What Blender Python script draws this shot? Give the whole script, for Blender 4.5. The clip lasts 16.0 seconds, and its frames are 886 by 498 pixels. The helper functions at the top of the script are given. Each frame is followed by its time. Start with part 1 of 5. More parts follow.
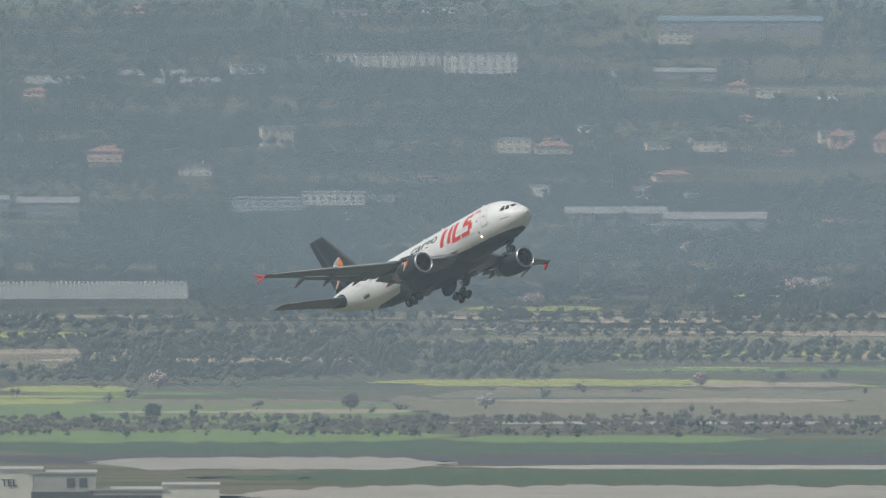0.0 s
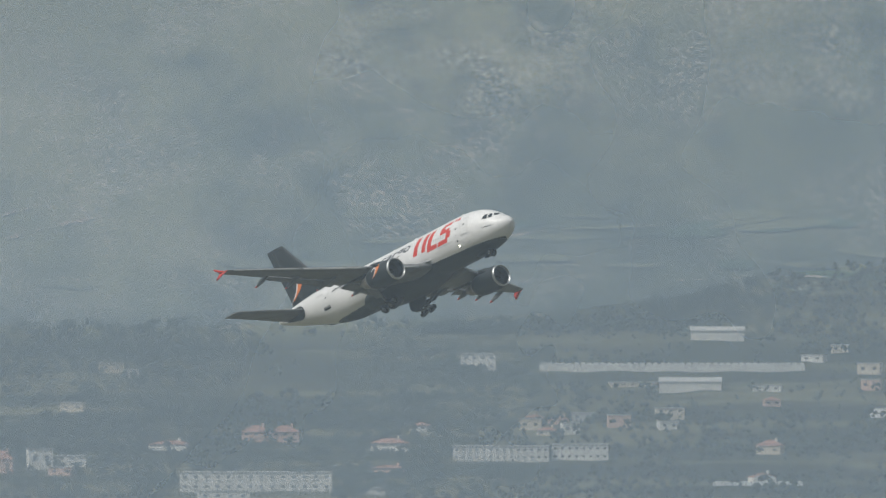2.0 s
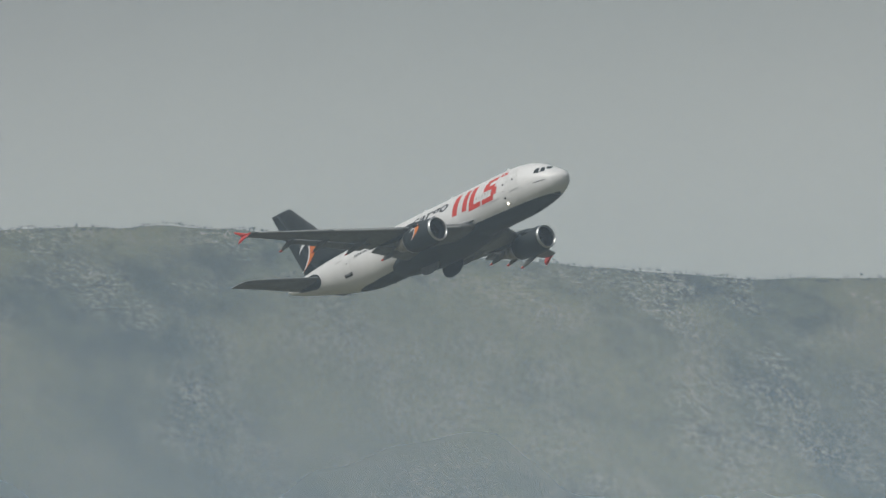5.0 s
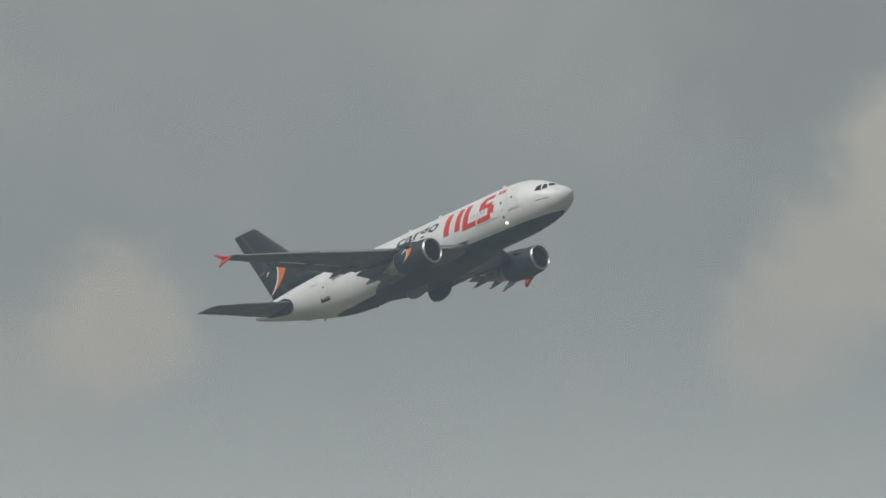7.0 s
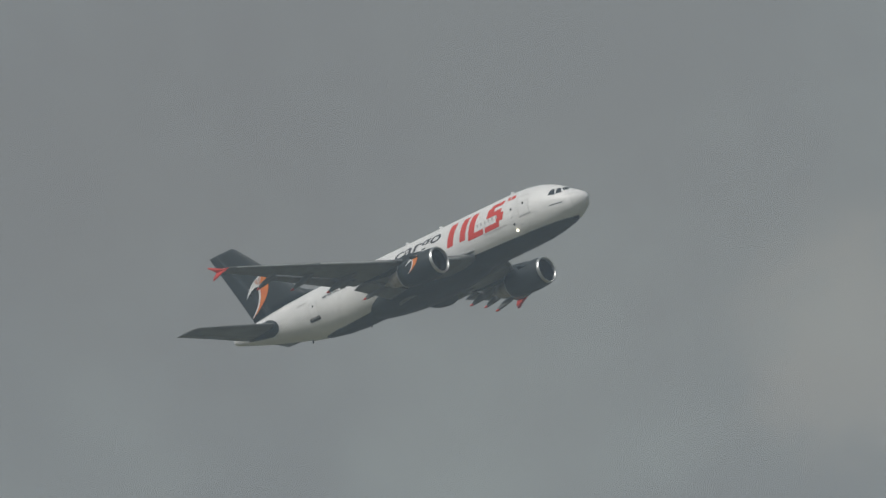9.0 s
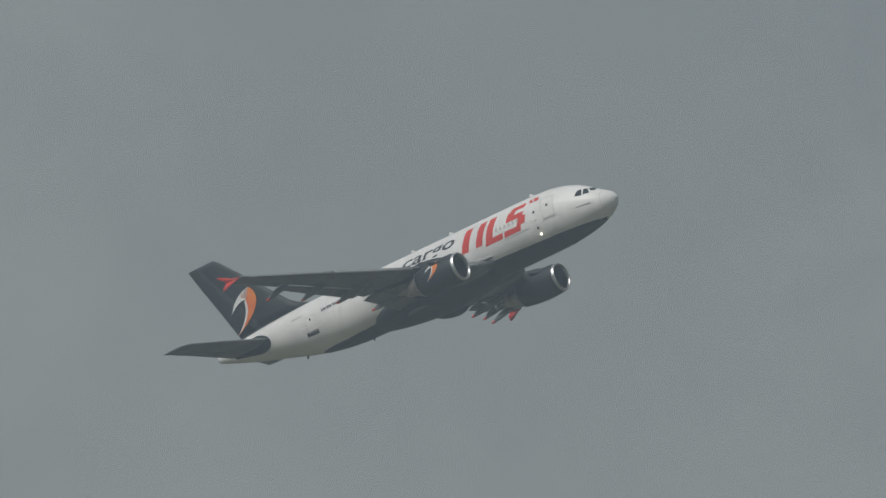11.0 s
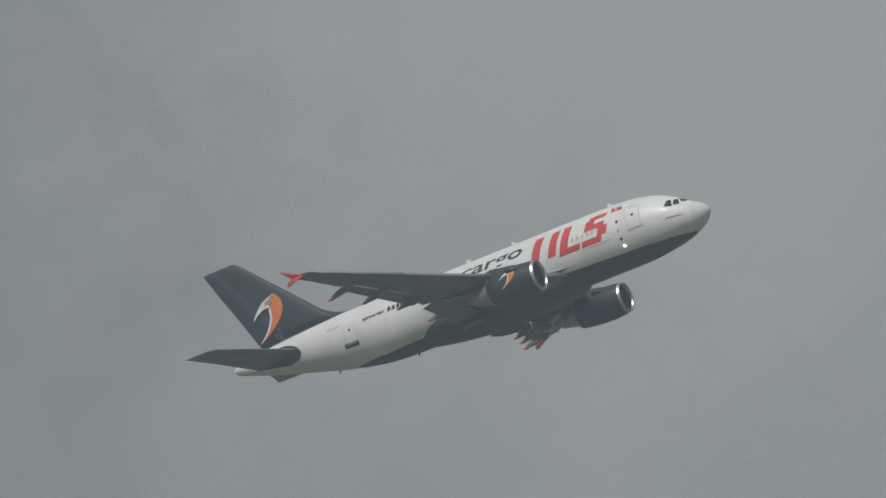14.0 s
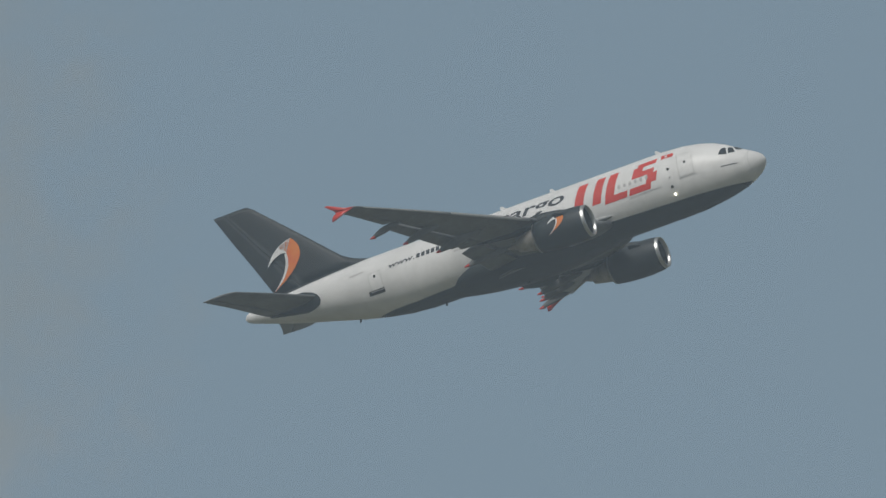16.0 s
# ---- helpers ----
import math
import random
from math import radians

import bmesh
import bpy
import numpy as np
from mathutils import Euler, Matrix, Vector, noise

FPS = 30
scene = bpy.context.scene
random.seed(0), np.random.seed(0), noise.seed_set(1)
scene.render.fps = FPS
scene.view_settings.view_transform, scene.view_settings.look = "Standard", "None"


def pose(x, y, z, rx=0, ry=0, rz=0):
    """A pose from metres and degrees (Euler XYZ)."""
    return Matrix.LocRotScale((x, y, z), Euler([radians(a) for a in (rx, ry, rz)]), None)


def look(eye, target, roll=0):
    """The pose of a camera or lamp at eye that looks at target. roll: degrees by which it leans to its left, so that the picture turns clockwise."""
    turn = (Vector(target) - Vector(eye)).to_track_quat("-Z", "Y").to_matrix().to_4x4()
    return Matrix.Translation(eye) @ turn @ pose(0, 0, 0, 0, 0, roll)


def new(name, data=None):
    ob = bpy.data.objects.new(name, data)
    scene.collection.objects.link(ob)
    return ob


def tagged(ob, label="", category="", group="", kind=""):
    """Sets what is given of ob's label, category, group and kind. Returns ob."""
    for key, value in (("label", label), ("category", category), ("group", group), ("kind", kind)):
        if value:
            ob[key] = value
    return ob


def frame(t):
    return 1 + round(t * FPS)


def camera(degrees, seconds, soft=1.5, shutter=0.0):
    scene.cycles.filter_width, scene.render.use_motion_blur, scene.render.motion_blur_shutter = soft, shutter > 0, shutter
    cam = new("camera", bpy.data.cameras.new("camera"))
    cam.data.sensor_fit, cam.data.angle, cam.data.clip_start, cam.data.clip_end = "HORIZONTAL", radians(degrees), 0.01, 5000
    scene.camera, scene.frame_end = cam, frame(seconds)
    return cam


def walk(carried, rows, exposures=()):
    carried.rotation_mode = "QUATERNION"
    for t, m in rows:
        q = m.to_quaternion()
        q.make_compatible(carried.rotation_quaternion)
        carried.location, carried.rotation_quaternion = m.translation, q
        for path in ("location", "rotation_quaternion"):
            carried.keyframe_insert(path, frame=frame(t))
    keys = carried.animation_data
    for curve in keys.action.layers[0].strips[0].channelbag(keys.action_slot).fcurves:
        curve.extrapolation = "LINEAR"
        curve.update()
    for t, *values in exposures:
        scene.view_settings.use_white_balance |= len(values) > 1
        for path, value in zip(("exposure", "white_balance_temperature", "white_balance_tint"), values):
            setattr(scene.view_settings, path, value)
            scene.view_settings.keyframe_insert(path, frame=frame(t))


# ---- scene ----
cam = camera(2.9, 16.0, soft=1.5)
# seconds, bearing and elevation in degrees of the lens's axis; the camera turns on the spot
AIM = [
    (0.0, 0.000, -0.814),
    (0.5, 0.651, -0.593),
    (1.0, 1.405, -0.371),
    (1.5, 2.121, -0.137),
    (2.0, 2.892, 0.233),
    (2.5, 3.575, 0.520),
    (3.0, 4.348, 0.701),
    (3.5, 5.075, 0.833),
    (4.0, 5.956, 1.123),
    (4.2, 6.322, 1.269),
    (6.3, 10.110, 2.650),
    (6.5, 10.541, 2.793),
    (7.0, 11.606, 3.144),
    (7.5, 12.657, 3.455),
    (8.0, 13.832, 3.825),
    (8.5, 14.934, 4.205),
    (9.0, 16.000, 4.558),
    (9.2, 16.452, 4.691),
    (11.3, 21.657, 6.290),
    (11.5, 22.127, 6.438),
    (12.0, 23.327, 6.793),
    (12.5, 24.761, 7.203),
    (13.0, 26.221, 7.657),
    (13.5, 27.767, 8.097),
    (14.0, 29.272, 8.463),
    (14.5, 30.974, 8.773),
    (15.0, 32.550, 9.085),
    (15.5, 34.019, 9.471),
    (16.0, 35.548, 9.865)
]


def aimed(bearing, elevation):
    a, e = radians(bearing), radians(elevation)
    return look((0, 0, 0), (math.sin(a) * math.cos(e), math.cos(a) * math.cos(e), math.sin(e)))


walk(cam, [(t, aimed(b, e)) for t, b, e in AIM], exposures=[(0.0, 0.62), (2.5, 0.56), (4.0, 0.42), (7.0, 0.24), (9.2, 0.2), (11.5, 0.1), (13.0, 0.06), (14.0, 0.12), (15.0, 0.04), (16.0, 0.02)])

# seconds; the nose's place in metres; heading, pitch and bank in degrees
FLIGHT = [
    (0.0, 10.33, 2163.59, -25.51, 145.11, 18.68, 1.91),
    (0.5, 34.52, 2131.31, -16.44, 144.67, 18.20, 0.27),
    (1.0, 60.50, 2098.60, -6.49, 144.45, 17.76, -1.21),
    (1.5, 84.47, 2065.92, 2.46, 144.50, 17.64, -2.35),
    (2.0, 110.55, 2031.79, 12.10, 144.68, 17.57, -2.93),
    (2.5, 134.56, 1997.97, 21.02, 144.86, 17.65, -3.13),
    (3.0, 160.54, 1963.62, 30.56, 144.95, 17.57, -3.02),
    (3.5, 184.51, 1930.11, 39.16, 144.91, 17.58, -2.75),
    (4.0, 211.02, 1897.95, 48.55, 144.96, 17.67, -2.43),
    (4.2, 221.12, 1885.10, 52.33, 145.03, 17.63, -2.31),
    (6.3, 326.86, 1747.22, 89.55, 145.74, 16.48, -0.97),
    (6.5, 336.94, 1733.81, 93.04, 145.75, 16.46, -0.82),
    (7.0, 362.21, 1700.54, 101.72, 145.72, 16.50, -0.41),
    (7.5, 387.49, 1667.25, 110.35, 145.87, 16.71, -0.27),
    (8.0, 412.90, 1634.40, 118.94, 146.07, 16.95, -0.22),
    (8.5, 438.45, 1601.96, 127.50, 146.34, 17.19, -0.23),
    (9.0, 464.06, 1569.58, 136.01, 146.72, 17.42, -0.04),
    (9.2, 474.39, 1556.78, 139.41, 146.84, 17.49, 0.06),
    (11.3, 581.15, 1416.91, 174.04, 146.88, 17.82, 1.72),
    (11.5, 591.26, 1403.40, 177.25, 146.87, 17.67, 1.82),
    (12.0, 616.36, 1369.27, 185.17, 146.92, 17.37, 1.75),
    (12.5, 640.59, 1333.51, 192.78, 147.16, 16.89, 1.48),
    (13.0, 665.68, 1299.75, 200.55, 147.21, 16.38, 1.11),
    (13.5, 690.11, 1264.85, 208.07, 147.21, 16.08, 0.83),
    (14.0, 714.07, 1229.37, 215.37, 147.25, 15.98, 0.64),
    (14.5, 737.58, 1193.48, 222.47, 147.74, 16.02, 0.62),
    (15.0, 761.52, 1158.55, 229.64, 148.03, 15.82, 0.36),
    (15.5, 785.90, 1124.39, 236.84, 148.30, 15.52, 0.12),
    (16.0, 808.97, 1088.64, 243.57, 148.32, 15.09, -0.22)
]

# ---- world, sun ----
SUN_ELEV, SUN_AZ = 50.0, 246.0
FOCAL = 784 / math.tan(radians(1.45))


def toward(bearing, elevation):
    a, e = radians(bearing), radians(elevation)
    return Vector((math.sin(a) * math.cos(e), math.cos(a) * math.cos(e), math.sin(e)))


def nd(nt, kind, x=None, **props):
    n = nt.nodes.new(kind)
    for k, v in props.items():
        setattr(n, k, v)
    return n


def link(nt, a, b):
    nt.links.new(a, b)


def math_node(nt, op, a, b=None, clamp=False):
    n = nt.nodes.new("ShaderNodeMath")
    n.operation, n.use_clamp = op, clamp
    for i, v in enumerate((a, b)):
        if v is None:
            continue
        if isinstance(v, (int, float)):
            n.inputs[i].default_value = v
        else:
            nt.links.new(v, n.inputs[i])
    return n.outputs[0]


def mix_col(nt, fac, a, b, blend="MIX"):
    n = nt.nodes.new("ShaderNodeMix")
    n.data_type, n.blend_type = "RGBA", blend
    for sock, v in ((n.inputs[0], fac), (n.inputs[6], a), (n.inputs[7], b)):
        if isinstance(v, (int, float)):
            sock.default_value = v
        elif isinstance(v, tuple):
            sock.default_value = (*v[:3], 1)
        else:
            nt.links.new(v, sock)
    return n.outputs[2]


def ramp(nt, fac, stops, smooth=True):
    n = nt.nodes.new("ShaderNodeValToRGB")
    n.color_ramp.interpolation = "EASE" if smooth else "LINEAR"
    while len(n.color_ramp.elements) < len(stops):
        n.color_ramp.elements.new(0.5)
    for e, (p, c) in zip(n.color_ramp.elements, stops):
        e.position = p
        e.color = (*c, 1) if isinstance(c, tuple) else (c, c, c, 1)
    nt.links.new(fac, n.inputs[0])
    return n.outputs[0]


def noise_node(nt, vec, scale, detail=4.0, rough=0.55, distort=0.0):
    n = nt.nodes.new("ShaderNodeTexNoise")
    n.inputs["Scale"].default_value, n.inputs["Detail"].default_value = scale, detail
    n.inputs["Roughness"].default_value, n.inputs["Distortion"].default_value = rough, distort
    if vec is not None:
        nt.links.new(vec, n.inputs["Vector"])
    return n.outputs[0]


def make_world():
    w = bpy.data.worlds.new("sky")
    scene.world = w
    w.use_nodes = True
    nt = w.node_tree
    nt.nodes.clear()
    sky = nd(nt, "ShaderNodeTexSky", sky_type="NISHITA", sun_disc=False, sun_elevation=radians(SUN_ELEV),
             sun_rotation=radians(SUN_AZ), air_density=1.2, dust_density=4.0)
    tc = nd(nt, "ShaderNodeTexCoord")
    d = tc.outputs["Generated"]
    # thick stratus all round, uneven at three sizes
    big = noise_node(nt, d, 9.0, 5.0, 0.5, 0.3)
    fine = noise_node(nt, d, 38.0, 6.0, 0.55, 0.4)
    grey = ramp(nt, math_node(nt, "ADD", math_node(nt, "MULTIPLY", big, 0.65), math_node(nt, "MULTIPLY", fine, 0.35)),
                [(0.34, SKY_DARK), (0.5, SKY_MID), (0.66, SKY_LIGHT)])
    # the layer thins towards the horizon, where haze brightens it
    sep = nd(nt, "ShaderNodeSeparateXYZ")
    link(nt, d, sep.inputs[0])
    low = ramp(nt, sep.outputs[2], [(0.0, 1.0), (0.03, 1.0), (0.056, 0.0)])
    col = mix_col(nt, low, grey, SKY_LOW)
    # cumulus heads and darker shelves, each at its bearing
    rag = math_node(nt, "ADD", math_node(nt, "MULTIPLY", math_node(nt, "SUBTRACT", noise_node(nt, d, 75.0, 5.0, 0.6, 0.2), 0.5), 1.5),
                    math_node(nt, "MULTIPLY", math_node(nt, "SUBTRACT", noise_node(nt, d, 240.0, 5.0, 0.6, 0.3), 0.5), 1.1))
    for b, e, size, colour, amount, inner, outer in CLOUDS:
        v = nd(nt, "ShaderNodeVectorMath", operation="DISTANCE")
        link(nt, d, v.inputs[0])
        v.inputs[1].default_value = toward(b, e)
        near = math_node(nt, "DIVIDE", v.outputs["Value"], radians(size))
        near = math_node(nt, "ADD", near, math_node(nt, "MULTIPLY", rag, min(0.85, 0.9 / size)))
        m = ramp(nt, near, [(inner, 1.0), (outer, 0.0)])
        col = mix_col(nt, math_node(nt, "MULTIPLY", m, amount), col, colour)
    bg = nd(nt, "ShaderNodeBackground")
    bg.inputs["Strength"].default_value = 1.0
    scaled = mix_col(nt, 1.0, sky.outputs[0], (0.055, 0.055, 0.055), "MULTIPLY")
    link(nt, mix_col(nt, 0.78, scaled, col), bg.inputs["Color"])
    out = nd(nt, "ShaderNodeOutputWorld")
    link(nt, bg.outputs[0], out.inputs[0])


SKY_DARK, SKY_MID, SKY_LIGHT, SKY_LOW = (0.195, 0.203, 0.207), (0.246, 0.266, 0.26), (0.32, 0.32, 0.305), (0.5, 0.51, 0.465)
SLATE = (0.16, 0.178, 0.19)
BEIGE, SHELF, BLUE = (0.42, 0.39, 0.34), (0.178, 0.176, 0.178), (0.19, 0.275, 0.35)
# bearing, elevation, radius in degrees, colour, how solid, where its edge begins and ends
CLOUDS = [
    (39.1, 10.2, 6.6, BLUE, 0.95, 0.67, 0.87), (16.3, 6.0, 2.6, SHELF, 0.75, 0.3, 1.05), (14.7, 4.85, 1.0, SHELF, 0.5, 0.2, 1.05), (12.7, 4.0, 0.7, SHELF, 0.35, 0.2, 1.05), (24.3, 7.4, 2.9, SLATE, 0.85, 0.3, 1.05), (21.2, 7.0, 2.4, SLATE, 0.5, 0.3, 1.05), (29.9, 9.7, 2.6, (0.36, 0.345, 0.335), 0.75, 0.3, 1.05),
    (10.55, 2.86, 0.36, BEIGE, 0.85, 0.35, 0.95), (10.25, 2.72, 0.38, BEIGE, 0.4, 0.3, 1.05), (8.95, 3.15, 0.3, BEIGE, 0.3, 0.3, 1.0),
    (13.12, 3.45, 0.34, BEIGE, 0.95, 0.4, 0.95), (12.95, 3.12, 0.38, BEIGE, 0.8, 0.3, 1.0), (12.72, 2.85, 0.34, BEIGE, 0.6, 0.3, 1.05), (17.4, 4.25, 0.5, BEIGE, 0.28, 0.2, 1.0), (25.5, 5.95, 0.8, BEIGE, 0.5, 0.4, 1.0),
]
HAZE_NEAR = 0.22
# distance in metres, how much the veil hides
HAZE_FAR = [(2260, 0.34), (3580, 0.31), (4270, 0.36)]
make_world()
sun = new("sun", bpy.data.lights.new("sun", "SUN"))
sun.data.energy, sun.data.angle, sun.data.color = 2.1, radians(2), (1.0, 0.97, 0.92)
sun.matrix_world = look(toward(SUN_AZ, SUN_ELEV) * 500, (0, 0, 0))


# ---- materials ----
def material(name, colour, rough=0.6, metal=0.0, grain=0.0, size=1.0, bump=0.0, second=None, coat=0.0, spread=0.0):
    """A surface with two scales of variation; second: the colour into which stains run."""
    m = bpy.data.materials.new(name)
    m.use_nodes = True
    nt = m.node_tree
    b = nt.nodes["Principled BSDF"]
    b.inputs["Roughness"].default_value, b.inputs["Metallic"].default_value = rough, metal
    b.inputs["Coat Weight"].default_value = coat
    tc = nd(nt, "ShaderNodeTexCoord")
    c = (*colour, 1)
    b.inputs["Base Color"].default_value = c
    if grain or second:
        n1 = noise_node(nt, tc.outputs["Object"], 1.0 / size, 5.0)
        n2 = noise_node(nt, tc.outputs["Object"], 7.0 / size, 4.0)
        f = ramp(nt, math_node(nt, "ADD", math_node(nt, "MULTIPLY", n1, 0.6), math_node(nt, "MULTIPLY", n2, 0.4)), [(0.35, 0.0), (0.65, 1.0)])
        s = second or tuple(x * (1 - grain) for x in colour)
        col = mix_col(nt, f, tuple(colour), tuple(s))
        if spread:
            oi = nd(nt, "ShaderNodeNewGeometry")
            col = mix_col(nt, math_node(nt, "MULTIPLY", oi.outputs["Random Per Island"], spread), col, tuple(x * 0.35 for x in colour))
        link(nt, col, b.inputs["Base Color"])
        r = math_node(nt, "ADD", math_node(nt, "MULTIPLY", n2, 0.16), rough - 0.08)
        link(nt, r, b.inputs["Roughness"])
        if bump:
            bp = nd(nt, "ShaderNodeBump")
            bp.inputs["Strength"].default_value, bp.inputs["Distance"].default_value = bump, 0.05 * size
            link(nt, n2, bp.inputs["Height"])
            link(nt, bp.outputs[0], b.inputs["Normal"])
    return m


WHITE = material("white_paint", (0.77, 0.775, 0.78), 0.45, grain=0.2, size=3.0, coat=0.1)
DARK = material("anthracite_paint", (0.012, 0.02, 0.024), 0.6, grain=0.3, size=2.5)
WING = material("wing_grey", (0.17, 0.178, 0.18), 0.5, grain=0.3, size=2.0)
WING_UP = material("wing_top_grey", (0.33, 0.34, 0.34), 0.45, grain=0.2, size=2.0)
RED = material("red_paint", (0.62, 0.045, 0.03), 0.4, grain=0.15, size=1.5)
ORANGE = material("orange_paint", (0.72, 0.23, 0.035), 0.4, grain=0.25, size=1.2, second=(0.62, 0.12, 0.03))
NAVY = material("dark_letter_paint", (0.03, 0.035, 0.045), 0.4)
GREYPAINT = material("faint_marking", (0.42, 0.42, 0.42), 0.5)
METAL = material("polished_metal", (0.6, 0.61, 0.61), 0.4, 1.0, grain=0.2, size=0.6)
HOTMETAL = material("exhaust_metal", (0.46, 0.43, 0.39), 0.45, 0.8, grain=0.4, size=0.5)
INSIDE = material("dark_duct", (0.03, 0.03, 0.032), 0.6, grain=0.4, size=0.5)
BLADE = material("titanium_blade", (0.16, 0.16, 0.17), 0.35, 1.0)
TYRE = material("tyre_rubber", (0.02, 0.02, 0.021), 0.8, grain=0.3, size=0.3)
STEEL = material("gear_steel", (0.3, 0.3, 0.3), 0.45, 0.6, grain=0.4, size=0.4)
GLASS = material("cockpit_glass", (0.02, 0.025, 0.03), 0.08)


def glow_material(name, colour, power):
    m = bpy.data.materials.new(name)
    m.use_nodes = True
    b = m.node_tree.nodes["Principled BSDF"]
    b.inputs["Base Color"].default_value = (*colour, 1)
    b.inputs["Emission Color"].default_value = (*colour, 1)
    b.inputs["Emission Strength"].default_value = power
    return m


LAMP = glow_material("lamp_lens", (1.0, 0.9, 0.7), 5.0)


# ---- mesh helpers ----
def mesh_object(name, verts, faces, mats, parent=None, label="", smooth=True, slots=None):
    me = bpy.data.meshes.new(name)
    me.from_pydata([tuple(v) for v in verts], [], faces)
    for m in (mats if isinstance(mats, (list, tuple)) else [mats]):
        me.materials.append(m)
    if slots is not None:
        me.polygons.foreach_set("material_index", slots)
    me.polygons.foreach_set("use_smooth", [smooth] * len(me.polygons))
    me.validate()
    me.update()
    ob = new(name, me)
    ob.parent = parent
    if label:
        ob["label"] = label
    return ob


def part(name, bm, mat, parent, label="", smooth=True):
    me = bpy.data.meshes.new(name)
    bmesh.ops.recalc_face_normals(bm, faces=bm.faces[:])
    bm.to_mesh(me)
    bm.free()
    me.materials.append(mat)
    me.polygons.foreach_set("use_smooth", [smooth] * len(me.polygons))
    ob = new(name, me)
    ob.parent = parent
    if label:
        ob["label"] = label
    return ob


def empty(name, label, category, group="", kind="", m=None):
    e = new(name)
    e.empty_display_size = 0.5
    if m is not None:
        e.matrix_world = m
    return tagged(e, label, category, group, kind)


def loft(rings, closed=True, caps=True):
    """Rings of equally many points, joined in turn."""
    bm = bmesh.new()
    vs = [[bm.verts.new(p) for p in ring] for ring in rings]
    n = len(rings[0])
    for a, b in zip(vs, vs[1:]):
        for i in range(n if closed else n - 1):
            j = (i + 1) % n
            try:
                bm.faces.new((a[i], a[j], b[j], b[i]))
            except ValueError:
                pass
    if caps and closed:
        for ring in (vs[0], vs[-1]):
            try:
                bm.faces.new(ring)
            except ValueError:
                pass
    return bm


def tube(a, b, r1, r2, n=12, bm=None):
    """A tapered rod from a to b."""
    bm = bm or bmesh.new()
    a, b = Vector(a), Vector(b)
    q = (b - a).to_track_quat("Z", "Y").to_matrix()
    rings = []
    for p, r in ((a, r1), (b, r2)):
        rings.append([bm.verts.new(p + q @ Vector((r * math.cos(k * 2 * math.pi / n), r * math.sin(k * 2 * math.pi / n), 0))) for k in range(n)])
    for i in range(n):
        j = (i + 1) % n
        bm.faces.new((rings[0][i], rings[0][j], rings[1][j], rings[1][i]))
    bm.faces.new(rings[0][::-1])
    bm.faces.new(rings[1])
    return bm


def lathe(profile, axis="x", n=32, centre=(0, 0, 0), bm=None):
    """Points (along, radius) turned about an axis."""
    bm = bm or bmesh.new()
    rings = []
    for s, r in profile:
        ring = []
        for k in range(n):
            a = 2 * math.pi * k / n
            p = (s, r * math.cos(a), r * math.sin(a)) if axis == "x" else (r * math.cos(a), s, r * math.sin(a)) if axis == "y" else (r * math.cos(a), r * math.sin(a), s)
            ring.append(bm.verts.new(Vector(p) + Vector(centre)))
        rings.append(ring)
    for a, b in zip(rings, rings[1:]):
        for i in range(n):
            j = (i + 1) % n
            bm.faces.new((a[i], a[j], b[j], b[i]))
    return bm


# ---- the land ----
CAM_H = 66.0
RIDGE_U = [-9000, -1500, 600, 1900, 2232, 2532, 2732, 2832, 3023, 3233, 3417, 3617, 3917, 4217, 4467, 4717, 4985, 5500, 6100, 6745, 7033, 8200, 12000]
RIDGE_V = [-420, -560, -680, -645, -616, -638, -666, -726, -845, -888, -916, -954, -996, -1014, -1020, -1006, -966, -925, -935, -990, -1010, -1000, -500]


def elevation(v):
    return (441 - v) / FOCAL - 0.0142


def lattice(ix, iy, seed):
    h = (ix.astype(np.int64) * 374761393 + iy.astype(np.int64) * 668265263 + seed * 1442695041) & 0xFFFFFFFF
    h = ((h ^ (h >> 13)) * 1274126177) & 0xFFFFFFFF
    return ((h ^ (h >> 16)) & 0xFFFF) / 65535.0


def value_noise(x, y, seed=0):
    ix, iy = np.floor(x), np.floor(y)
    fx, fy = x - ix, y - iy
    fx, fy = fx * fx * (3 - 2 * fx), fy * fy * (3 - 2 * fy)
    a, b = lattice(ix, iy, seed), lattice(ix + 1, iy, seed)
    c, d = lattice(ix, iy + 1, seed), lattice(ix + 1, iy + 1, seed)
    return (a + (b - a) * fx) * (1 - fy) + (c + (d - c) * fx) * fy


def fractal(x, y, octaves=4, seed=0):
    total, amp, norm = 0.0, 1.0, 0.0
    for o in range(octaves):
        total = total + amp * value_noise(x * 2 ** o, y * 2 ** o, seed + o)
        norm += amp
        amp *= 0.5
    return total / norm


FOOT, SLOPE, CREST = 3560.0, 4260.0, 4880.0


